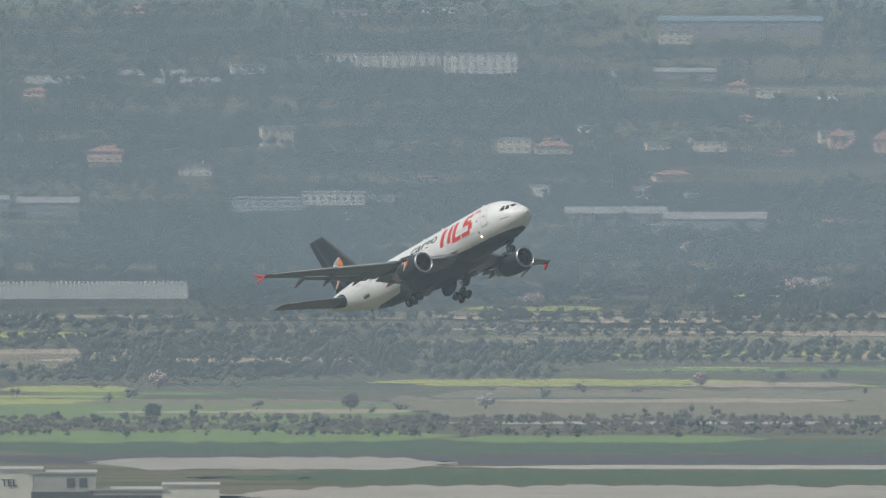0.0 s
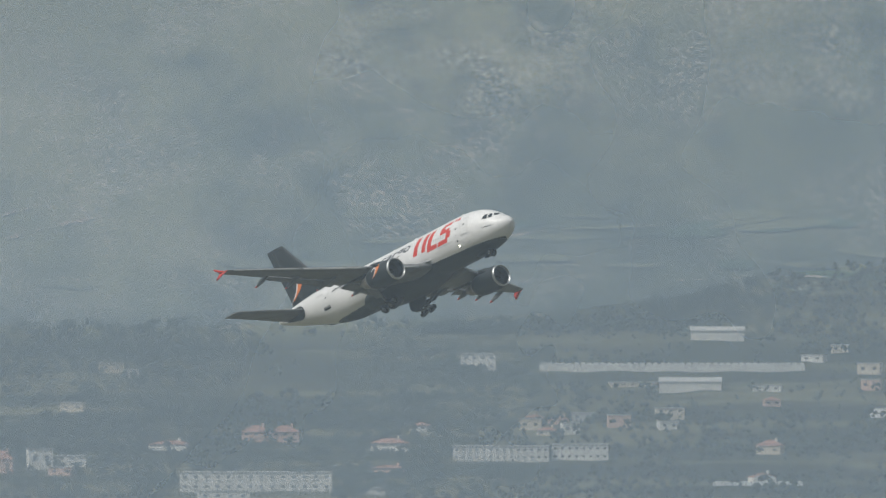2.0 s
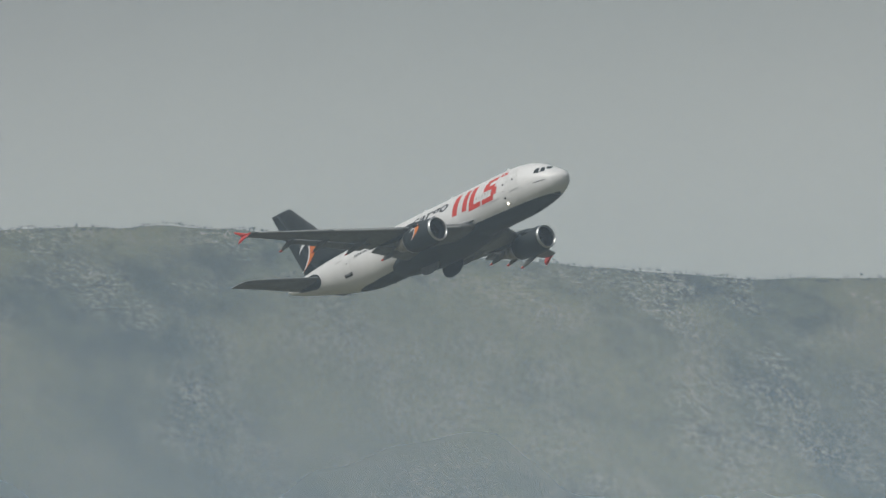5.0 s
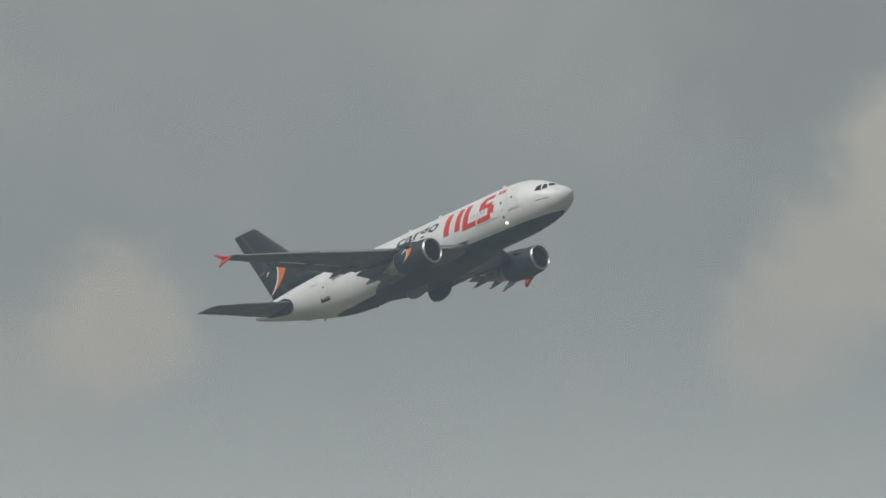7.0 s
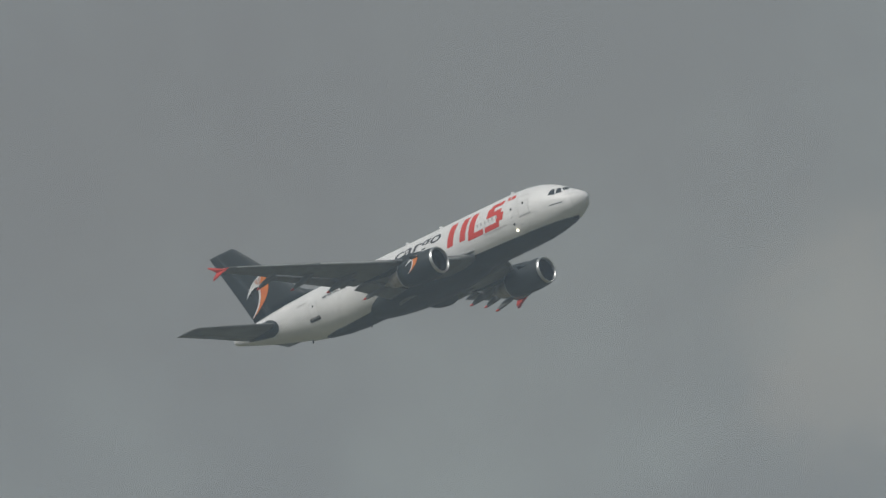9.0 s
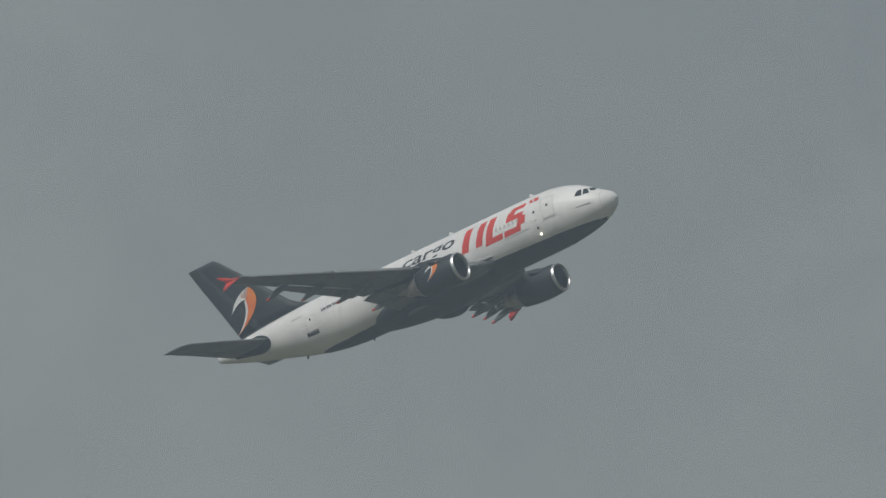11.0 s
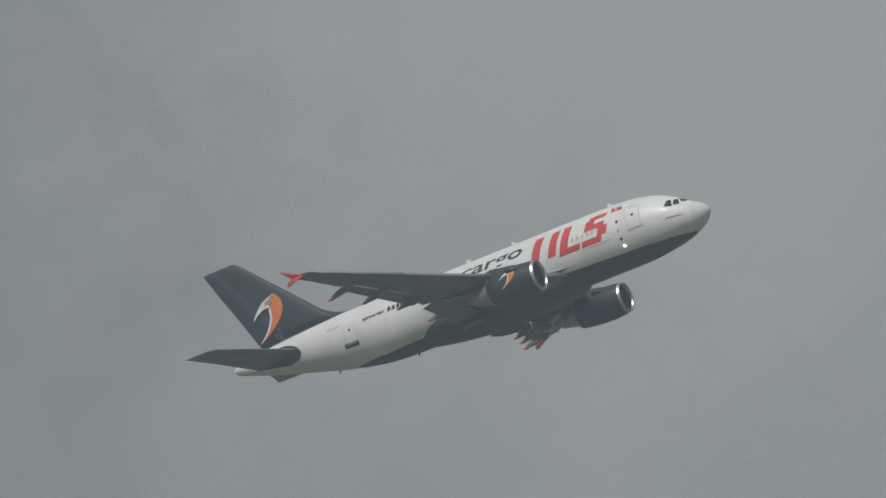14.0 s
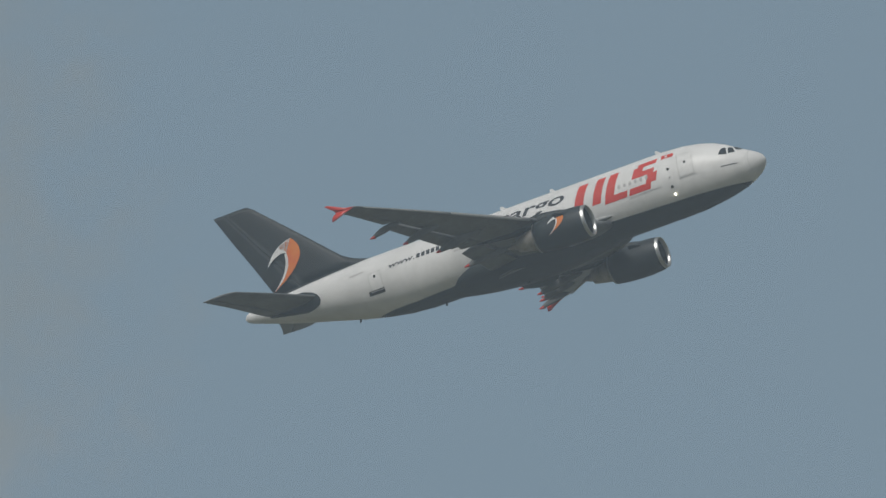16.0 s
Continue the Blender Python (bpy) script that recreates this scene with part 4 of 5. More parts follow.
GRASS = material("short_grass", (0.05, 0.095, 0.045), 0.95, grain=0.4, size=6.0)
MEADOW = material("bright_meadow", (0.16, 0.235, 0.06), 0.95, grain=0.3, size=8.0, second=(0.12, 0.18, 0.055))
FLOWERS = material("yellow_flowers", (0.46, 0.44, 0.09), 0.95, grain=0.3, size=3.0, second=(0.2, 0.24, 0.07))
FALLOW = material("fallow_soil", (0.23, 0.18, 0.12), 0.95, grain=0.3, size=9.0, second=(0.15, 0.15, 0.08))
CONCRETE = material("pale_concrete", (0.34, 0.315, 0.28), 0.9, grain=0.2, size=12.0)
ASPHALT = material("dark_asphalt", (0.06, 0.062, 0.068), 0.9, grain=0.3, size=10.0)
PALE = material("pale_gravel", (0.42, 0.4, 0.35), 0.9, grain=0.3, size=4.0)
CLAY = material("bare_clay_track", (0.42, 0.33, 0.24), 0.95, grain=0.3, size=5.0)
field("taxiway", 860, 900, 330, 2300, CONCRETE, "pale concrete taxiway beside mown grass", "taxiway")
field("grass_strip", 833, 858, 330, 2300, GRASS, "dark green mown grass strip", "grass")
field("runway", 805, 823, -300, 2300, ASPHALT, "dark asphalt runway", "runway", 0.1)
field("runway_edge", 824, 831, 780, 2300, PALE, "pale gravel edge of the runway", "runway edge", 0.14)
field("apron", 810, 832, 150, 810, CONCRETE, "pale concrete apron by the runway", "apron", 0.2)
field("grass_strip", 782, 803, -300, 2300, GRASS, "dark green grass along the runway", "grass")
field("meadow", 762, 783, -300, 850, MEADOW, "bright green meadow", "meadow", 0.16)
field("meadow", 772, 784, 780, 1360, MEADOW, "bright green meadow", "meadow", 0.16)
field("meadow", 703, 745, -350, 760, MEADOW, "bright green field", "meadow", 0.16, skew=-25)
field("flower_strip", 707, 716, -100, 190, FLOWERS, "strip of yellow wild flowers", "flowers", 0.25)
field("fallow_field", 690, 742, 620, 2100, FALLOW, "tan fallow field", "field")
field("gravel_track", 747, 752, 760, 1700, PALE, "pale gravel farm track", "track", 0.25)
field("flower_strip", 672, 684, 640, 1380, FLOWERS, "strip of yellow wild flowers", "flowers", 0.2)
field("flower_strip", 684, 695, 0, 240, FLOWERS, "strip of yellow wild flowers", "flowers", 0.2)
field("flower_strip", 622, 632, 1000, 1750, FLOWERS, "strip of yellow wild flowers", "flowers", 0.2)
field("flower_strip", 588, 600, -60, 200, FLOWERS, "strip of yellow wild flowers", "flowers", 0.2)
field("flower_strip", 545, 553, 820, 1070, FLOWERS, "strip of yellow wild flowers", "flowers", 0.25)
field("flower_strip", 522, 529, 1290, 1390, FLOWERS, "strip of yellow wild flowers", "flowers", 0.3)
field("fallow_field", 596, 616, 700, 2000, FALLOW, "tan fallow field between olive rows", "field", 0.1)
field("fallow_field", 552, 566, 500, 2100, FALLOW, "tan fallow field before the town", "field", 0.1)
field("fallow_field", 632, 652, -250, 160, FALLOW, "tan fallow field between olive rows", "field", 0.1)


SOILS = [(FALLOW, "tan fallow strip", "field"), (MEADOW, "green meadow strip", "meadow"), (FLOWERS, "thin strip of yellow flowers", "flowers"), (CLAY, "strip of bare brown soil", "field"), (GRASS, "dark green grass strip", "grass")]
for k in range(64):
    q = random.Random(k * 13 + 5)
    v = q.uniform(556, 742)
    u = q.uniform(-350, 2200)
    mat, lab, cat = q.choice(SOILS[:1] * 2 + SOILS + SOILS[3:])
    field(cat + "_strip", v, v + q.uniform(2.5, 7.0) * (1.5 if cat == "field" else 0.9), u, u + q.uniform(180, 650), mat, lab + " between the groves", cat, 0.22 + 0.004 * k)


DRY = material("dry_terrace_grass", (0.17, 0.165, 0.08), 0.95, grain=0.4, size=2.5, second=(0.1, 0.11, 0.055))
TERRACES = [(DRY, "dry grass terrace", "field"), (DRY, "dry grass terrace", "field"), (GRASS, "dull green terrace", "meadow")]
for k in range(54):
    q = random.Random(k * 17 + 11)
    u0, u1, v0, v1 = ((500, 2300, -230, -5), (2350, 3100, -190, -70), (3350, 4300, -215, -95))[k % 3]
    u, v = q.uniform(u0, u1), q.uniform(v0, v1)
    mat, lab, cat = q.choice(TERRACES)
    field("terrace", v, v + q.uniform(5.0, 14.0), u, u + q.uniform(50, 190), mat, lab + " on the open slope", "terrace", 0.5 + 0.004 * k, skew=q.uniform(-14, 4))


def ribbon(name, points, width, mat, label):
    """A track over the slopes through (bearing, height) sights."""
    co, faces = [], []
    us = np.interp(np.linspace(0, 1, 40), np.linspace(0, 1, len(points)), [p[0] for p in points])
    vs = np.interp(np.linspace(0, 1, 40), np.linspace(0, 1, len(points)), [p[1] for p in points])
    for k, (u, v) in enumerate(zip(us, vs)):
        r, az, z = ground_point(u, v)
        w = width * max(0.03, 3.2 * fractal(np.array([k * 0.35 + points[0][0]]), np.array([2.0]), 2, 9)[0] - 0.95)
        for s in (-1, 1):
            rr = r + s * w
            co.append((rr * math.sin(az), rr * math.cos(az), float(height(rr, az)) + 0.45))
    for k in range(39):
        faces.append((2 * k, 2 * k + 2, 2 * k + 3, 2 * k + 1))
    return tagged(mesh_object(name, co, faces, mat), label, "track", kind="structure")


for pts, w in (([(1470, -118), (1530, -172), (1620, -195)], 1.6), ([(1575, -140), (1640, -158), (1756, -182)], 2.0), ([(1345, -103), (1450, -120)], 1.4),
               ([(2030, -62), (2210, -92), (2330, -120), (2510, -152)], 1.5), ([(1660, -75), (1712, -62)], 1.6), ([(2740, -64), (2930, -74), (3080, -72)], 1.5),
               ([(3490, -250), (3560, -282), (3590, -290)], 1.6), ([(3815, -240), (3850, -290)], 1.5), ([(3880, -180), (3940, -200), (3960, -188)], 1.5),
               ([(4010, -285), (4090, -275), (4150, -262)], 1.6), ([(3300, -75), (3330, -60)], 1.5), ([(3830, -262), (3870, -300)], 1.3)):
    ribbon("dirt_track", pts, w, CLAY, "pale clay track cut into the slope")


# ---- growth ----
def lump_template(rng, lumps, leaves):
    """Vertices and triangles of one crown in a unit ball: small faceted lumps and stray leaf tips."""
    vs, fs = [], []
    octa_f = [(0, 2, 4), (2, 1, 4), (1, 3, 4), (3, 0, 4), (2, 0, 5), (1, 2, 5), (3, 1, 5), (0, 3, 5)]
    for _ in range(lumps):
        c = rng.normal(0, 0.42, 3) * (1, 1, 0.8)
        q = rng.uniform(0.32, 0.6)
        tw = rng.uniform(0, 6.28)
        base = len(vs)
        for p in ((1, 0, 0), (-1, 0, 0), (0, 1, 0), (0, -1, 0), (0, 0, 1), (0, 0, -1)):
            x, y, z = np.array(p) * q * rng.uniform(0.75, 1.2)
            vs.append((c[0] + x * math.cos(tw) - y * math.sin(tw), c[1] + x * math.sin(tw) + y * math.cos(tw), c[2] + z))
        fs += [tuple(base + i for i in f) for f in octa_f]
    for _ in range(leaves):
        d = rng.normal(0, 1, 3)
        d /= np.linalg.norm(d)
        c = d * rng.uniform(0.75, 1.1) * (1, 1, 0.85)
        base = len(vs)
        for _k in range(3):
            vs.append(tuple(c + rng.normal(0, 0.15, 3)))
        fs.append((base, base + 1, base + 2))
    return np.array(vs), np.array(fs)


def growth(name, r, az, size, tall, mat, label, category, lumps=8, leaves=14, trunk=0.0, seed=1):
    """Many small crowns standing on the ground, in one mesh."""
    rng = np.random.default_rng(seed)
    kinds = [lump_template(rng, lumps, leaves) for _ in range(6)]
    z = height(r, az)
    x, y = r * np.sin(az), r * np.cos(az)
    pick = rng.integers(0, 6, len(r))
    turn = rng.uniform(0, 6.28, len(r))
    vs, fs, base = [], [], 0
    for k, (tv, tf) in enumerate(kinds):
        sel = np.where(pick == k)[0]
        if not len(sel):
            continue
        c, s = np.cos(turn[sel])[:, None], np.sin(turn[sel])[:, None]
        sz, tl = size[sel][:, None], (size * tall)[sel][:, None]
        X = x[sel][:, None] + (tv[:, 0] * c - tv[:, 1] * s) * sz
        Y = y[sel][:, None] + (tv[:, 0] * s + tv[:, 1] * c) * sz
        Z = z[sel][:, None] + tl * (0.82 + trunk) + tv[:, 2] * tl
        vs.append(np.stack([X, Y, Z], -1).reshape(-1, 3))
        fs.append((tf[None] + (np.arange(len(sel)) * len(tv))[:, None, None] + base).reshape(-1, 3))
        base += len(sel) * len(tv)
    if trunk:
        tv = np.array([(0.08, 0, 0), (-0.05, 0.07, 0), (-0.05, -0.07, 0), (0.05, 0, 1.0), (-0.03, 0.04, 1.0), (-0.03, -0.04, 1.0)])
        tf = np.array([(0, 1, 3), (1, 4, 3), (1, 2, 4), (2, 5, 4), (2, 0, 5), (0, 3, 5)])
        X = x[:, None] + tv[:, 0] * size[:, None]
        Y = y[:, None] + tv[:, 1] * size[:, None]
        Z = z[:, None] - 0.2 + tv[:, 2] * (size * tall)[:, None] * (0.6 + trunk)
        vs.append(np.stack([X, Y, Z], -1).reshape(-1, 3))
        fs.append((tf[None] + (np.arange(len(r)) * 6)[:, None, None] + base).reshape(-1, 3))
    V, F = np.concatenate(vs), np.concatenate(fs)
    me = bpy.data.meshes.new(name)
    me.vertices.add(len(V))
    me.vertices.foreach_set("co", V.ravel())
    me.loops.add(F.size)
    me.loops.foreach_set("vertex_index", F.ravel())
    me.polygons.add(len(F))
    me.polygons.foreach_set("loop_start", np.arange(0, F.size, 3))
    me.materials.append(mat)
    me.update(calc_edges=True)
    return tagged(new(name, me), label, category, kind="stuff")


OLIVE = material("olive_leaves", (0.085, 0.105, 0.068), 0.85, grain=0.4, size=1.5, spread=0.45)
PINE = material("pine_needles", (0.035, 0.055, 0.03), 0.85, grain=0.4, size=2.0, spread=0.6)
MAQUIS = material("maquis_leaves", (0.05, 0.065, 0.035), 0.85, grain=0.4, size=2.0, spread=0.6)
TWIGS = material("bare_twigs", (0.17, 0.145, 0.11), 0.95, grain=0.4, size=1.0, spread=0.35)
BLOSSOM = material("pink_blossom", (0.55, 0.42, 0.4), 0.8, grain=0.2, size=0.8)
PALEBLOOM = material("pale_blossom", (0.5, 0.48, 0.42), 0.8, grain=0.2, size=0.8)
BARK = material("bark", (0.1, 0.08, 0.06), 0.9, grain=0.4, size=0.4)
LIMESTONE = material("limestone", (0.56, 0.49, 0.39), 0.9, grain=0.3, size=1.5, second=(0.32, 0.28, 0.21), spread=0.6)
rng = np.random.default_rng(7)


def rows_of_trees(v0, v1, u0, u1, gap_r, gap_x, keep):
    rr, aa = [], []
    for k, r in enumerate(np.arange(plain_r(v1), plain_r(v0), gap_r)):
        a = np.arange((u0 - 784) / FOCAL, (u1 - 784) / FOCAL, gap_x / r)
        rr.append(r + rng.normal(0, gap_r * 0.07, len(a)) + (a * 31000) * 0.004)
        aa.append(a + rng.normal(0, 0.1 * gap_x / r, len(a)) + (k % 2) * 0.4 * gap_x / r)
    r, a = np.concatenate(rr), np.concatenate(aa)
    ok = (fractal(r / 60, a * 40, 3, 21) > keep) & (rng.random(len(r)) > 0.12)
    return r[ok], a[ok]


for v0, v1, u0, u1, g, gx, keep, lo, hi, lab in (
        (616, 672, 150, 2600, 27.0, 2.9, 0.33, 0.9, 1.5, "grove of grey-green olive trees in rows"), (640, 678, -350, 700, 26.0, 3.0, 0.4, 0.8, 1.4, "olive trees between small fields"),
        (572, 586, -350, 330, 30.0, 4.2, 0.05, 1.4, 1.8, "single row of round olive trees"), (570, 598, 330, 2600, 36.0, 3.6, 0.36, 0.9, 1.4, "rows of olive trees at the plain's edge"),
        (600, 622, -350, 700, 24.0, 4.0, 0.42, 0.9, 1.5, "thin rows of olive trees")):
    r, a = rows_of_trees(v0, v1, u0, u1, g, gx, keep)
    growth("olive_grove", r, a, rng.uniform(lo, hi, len(r)), 0.85, OLIVE, lab, "trees", 8, 16, 0.35, seed=len(r))


# yards kept free of trees: sight line to the building's foot, width, depth of the yard in metres
YARDS = [(*ground_point(u, v)[:2], w / FOCAL / 2, d) for u, v, w, d in (
    (705, 118, 170, 26), (850, 132, 150, 22), (160, 530, 380, 60), (2016, 306, 300, 40), (475, 374, 140, 30), (590, 364, 140, 30), (2753, 92, 490, 40), (3613, -22, 130, 30),
    (1310, 68, 300, 22), (2450, 252, 180, 30), (2590, 250, 110, 30), (85, 385, 130, 40), (910, 272, 70, 25), (980, 274, 80, 25), (185, 288, 70, 25), (345, 312, 70, 25), (2833, 38, 110, 25), (2785, 128, 120, 25))]


def scatter(n, r0, r1, u0, u1, scale, keep, seed):
    g = np.random.default_rng(seed)
    r, a = g.uniform(r0, r1, n), (g.uniform(u0, u1, n) - 784) / FOCAL
    ok = fractal(r * np.sin(a) / scale, r * np.cos(a) / scale, 3, seed) > keep
    for yr, ya, half, deep in YARDS:
        ok &= ~((np.abs(a - ya) < half) & (r > yr - deep) & (r < yr + 8))
    return r[ok], a[ok], g


r, a, g = scatter(2400, plain_r(772), plain_r(742), -300, 2400, 14, 0.4, 31)
growth("hedge", r, a, g.uniform(0.25, 0.7, len(r)), 0.9, TWIGS, "brown winter hedge of bare bushes", "hedge", 6, 22, 0.1, 5)
r, a, g = scatter(230, plain_r(776), plain_r(742), -300, 2400, 9, 0.48, 32)
growth("hedge", r, a, g.uniform(0.4, 1.0, len(r)), 0.9, MAQUIS, "dark green bushes along a field edge", "hedge", 7, 14, 0.1, 6)
r, a, g = scatter(260, plain_r(745), plain_r(552), -300, 2600, 30, 0.45, 33)
growth("bushes", r, a, g.uniform(0.5, 1.3, len(r)), 0.9, TWIGS, "scattered bare bushes on the farmland", "bushes", 6, 22, 0.15, 7)
r, a, g = scatter(27000, 3570, 4270, -500, 7300, 60, 0.36, 34)
growth("woodland", r, a, g.uniform(0.6, 1.7, len(r)), 1.0, PINE, "dark pine woodland on the lower slope", "trees", 4, 6, 0.3, 8)
r, a, g = scatter(6500, 4255, 4350, 2300, 7300, 60, 0.3, 38)
r = 4255 + (r - 4255) * np.clip((a * FOCAL + 784 - 2300) / 700, 0.1, 1)
growth("woodland", r, a, g.uniform(0.5, 1.3, len(r)), 1.0, PINE, "dark pine wood at the foot of the mountain", "trees", 4, 6, 0.3, 14)
r, a, g = scatter(7000, 3570, 4280, -500, 7300, 40, 0.42, 35)
growth("woodland", r, a, g.uniform(0.7, 1.5, len(r)), 0.85, OLIVE, "grey-green groves between the houses", "trees", 4, 6, 0.25, 9)
r, a, g = scatter(46000, 4250, 4885, -500, 7500, 40, 0.4, 36)
growth("maquis", r, a, g.uniform(0.18, 0.55, len(r)), 0.8, MAQUIS, "dark maquis scrub covering the mountain", "scrub", 3, 3, 0.0, 10)
r, a, g = scatter(30000, 4290, 4860, -500, 7500, 34, 0.44, 37)
growth("limestone_outcrop", r, a, g.uniform(0.12, 0.42, len(r)), 0.75, LIMESTONE, "pale limestone outcrops among the scrub", "rocks", 2, 0, -0.35, 11)
# bare crags and scree fields: sight lines to their middles, half widths, number
for k, (cu, cv, hu, hv, n) in enumerate(((3050, -715, 120, 55, 420), (2790, -490, 150, 60, 520), (3530, -540, 100, 65, 520), (3300, -600, 170, 45, 380), (2640, -560, 90, 40, 160),
                                         (3180, -470, 120, 30, 200), (2440, -250, 160, 50, 260), (2700, -350, 130, 30, 220), (2090, -470, 90, 90, 320), (2180, -520, 60, 60, 220),
                                         (4050, -640, 110, 60, 320), (4330, -560, 150, 70, 420), (4560, -420, 130, 60, 300), (3900, -520, 90, 80, 260), (4800, -650, 140, 70, 320))):
    g = np.random.default_rng(900 + k)
    r0, a0, _ = ground_point(cu, cv)
    a = a0 + g.normal(0, hu * 0.6 / FOCAL, n)
    r = r0 + g.normal(0, hv * 0.6, n) + (a - a0) * FOCAL * 0.15
    growth("crag", r, a, g.uniform(0.15, 0.5, n), 0.85, LIMESTONE, "cluster of bare pale limestone crags", "rocks", 2, 0, -0.35, 950 + k)
g = np.random.default_rng(12)
a = (np.arange(1500, 7400, 5.0) + g.normal(0, 3, 1180) - 784) / FOCAL
r = CREST + g.uniform(-10, 0, len(a))
growth("ridge_trees", r, a, g.uniform(0.25, 0.55, len(a)), 0.8, PINE, "row of small pines along the crest", "trees", 7, 10, 0.1, 13)


def single_tree(u, v, w, tall, mat, label, kind="round"):
    r, az, z = ground_point(u, v)
    s = w * r / FOCAL / 2
    t = empty("tree", label, "tree", m=pose(r * math.sin(az), r * math.cos(az), z - 0.1))
    h = s * 2 * tall
    bm = tube((0, 0, 0), (0.05 * s, 0, h * 0.5), 0.1 * s, 0.05 * s, 8)
    for k in range(5):
        an = k * 1.26 + 0.4
        tube((0.03 * s, 0, h * (0.25 + 0.04 * k)), (0.6 * s * math.cos(an), 0.6 * s * math.sin(an), h * (0.55 + 0.05 * k)), 0.05 * s, 0.015 * s, 5, bm)
    part("trunk", bm, BARK, t, "brown trunk and limbs")
    q = np.random.default_rng(int(u))
    bm = bmesh.new()
    n = 260
    for k in range(n):
        d = Vector(q.normal(0, 1, 3))
        d.normalize()
        d *= q.uniform(0.3, 1.0) ** 0.5
        if kind == "spire":
            f = q.uniform(0.08, 1.0)
            c = Vector((d.x * s * 0.9 * (1.05 - f) ** 0.6, d.y * s * 0.9 * (1.05 - f) ** 0.6, h * f))
        else:
            c = Vector((d.x * s, d.y * s, h * 0.62 + d.z * h * 0.4))
        rr = s * q.uniform(0.09, 0.2)
        pts = [bm.verts.new(c + Vector(q.normal(0, 1, 3)) * rr) for _ in range(4)]
        for f in ((0, 1, 2), (0, 1, 3), (1, 2, 3), (0, 2, 3)):
            bm.faces.new([pts[i] for i in f])
    part("crown", bm, mat, t, smooth=False)


for u, v, w, tall, mat, lab, kind in (
        (859, 724, 30, 0.9, PALEBLOOM, "pale blossoming almond tree at a field edge", "round"), (1240, 686, 24, 1.2, BLOSSOM, "pink blossoming almond tree", "round"),
        (945, 545, 36, 0.7, BLOSSOM, "dull pink blossoming tree", "round"), (1455, 520, 36, 0.8, PALEBLOOM, "pale blossoming tree before the town", "round"),
        (1345, 515, 70, 0.75, TWIGS, "broad bare reddish tree", "round"), (1410, 520, 40, 0.7, BLOSSOM, "dull pink tree in blossom", "round"),
        (280, 690, 34, 1.0, BLOSSOM, "dull pink tree on a field edge", "round"), (620, 728, 30, 1.1, TWIGS, "bare tree in a field", "round"),
        (270, 745, 30, 1.0, MAQUIS, "dark round bush by a meadow", "round"), (1290, 575, 50, 0.7, OLIVE, "broad olive tree on the farmland", "round"),
        (245, 268, 16, 2.8, PINE, "dark slender cypress beside the houses", "spire"), (277, 268, 16, 2.8, PINE, "dark slender cypress beside the houses", "spire"), (640, 262, 14, 2.4, PINE, "dark slender cypress beside the houses", "spire"),
        (865, 265, 14, 2.6, PINE, "dark slender cypress beside the houses", "spire"), (848, 262, 12, 2.6, PINE, "dark slender cypress beside the houses", "spire"), (1235, 262, 14, 2.4, PINE, "dark slender cypress beside the houses", "spire"),
        (160, 150, 26, 1.2, PINE, "dark pine beside greenhouses", "round"), (190, 150, 26, 1.2, PINE, "dark pine beside greenhouses", "round"), (265, 140, 34, 1.0, PINE, "broad dark pine on the slope", "round"),
        (1018, 262, 14, 2.4, PINE, "dark slender cypress beside the houses", "spire"), (2650, 372, 16, 2.4, PINE, "dark slender cypress beside the houses", "spire"), (2100, 300, 40, 0.9, PINE, "broad dark pine before the long building", "round")):
    single_tree(u, v, w, tall, mat, lab, kind)


# ---- buildings ----
def wall_paint(name, c):
    return material(name, c, 0.85, grain=0.18, size=3.0)


PLASTER = [wall_paint("white_plaster", (0.8, 0.77, 0.7)), wall_paint("cream_plaster", (0.72, 0.62, 0.47)), wall_paint("pink_plaster", (0.68, 0.45, 0.35)), wall_paint("grey_plaster", (0.5, 0.5, 0.48))]
TILE = material("roof_tiles", (0.38, 0.2, 0.145), 0.85, grain=0.35, size=2.0, bump=0.4)
SHEET = material("white_sheeting", (0.3, 0.3, 0.285), 0.6, grain=0.15, size=4.0)
PLASTIC = material("greenhouse_film", (0.76, 0.75, 0.7), 0.5, grain=0.2, size=3.0)
BLUESHEET = material("blue_sheeting", (0.17, 0.26, 0.32), 0.6, grain=0.2, size=4.0)
FLATROOF = material("flat_roof", (0.5, 0.49, 0.46), 0.9, grain=0.2, size=3.0)
PANE = material("window_glass", (0.12, 0.13, 0.14), 0.2)


def box_bm(x0, x1, y0, y1, z0, z1, bm=None, bevel=0.0):
    bm = bm or bmesh.new()
    v = [bm.verts.new((x, y, z)) for z in (z0, z1) for x, y in ((x0, y0), (x1, y0), (x1, y1), (x0, y1))]
    for f in ((3, 2, 1, 0), (4, 5, 6, 7), (0, 1, 5, 4), (1, 2, 6, 5), (2, 3, 7, 6), (3, 0, 4, 7)):
        bm.faces.new([v[i] for i in f])
    return bm


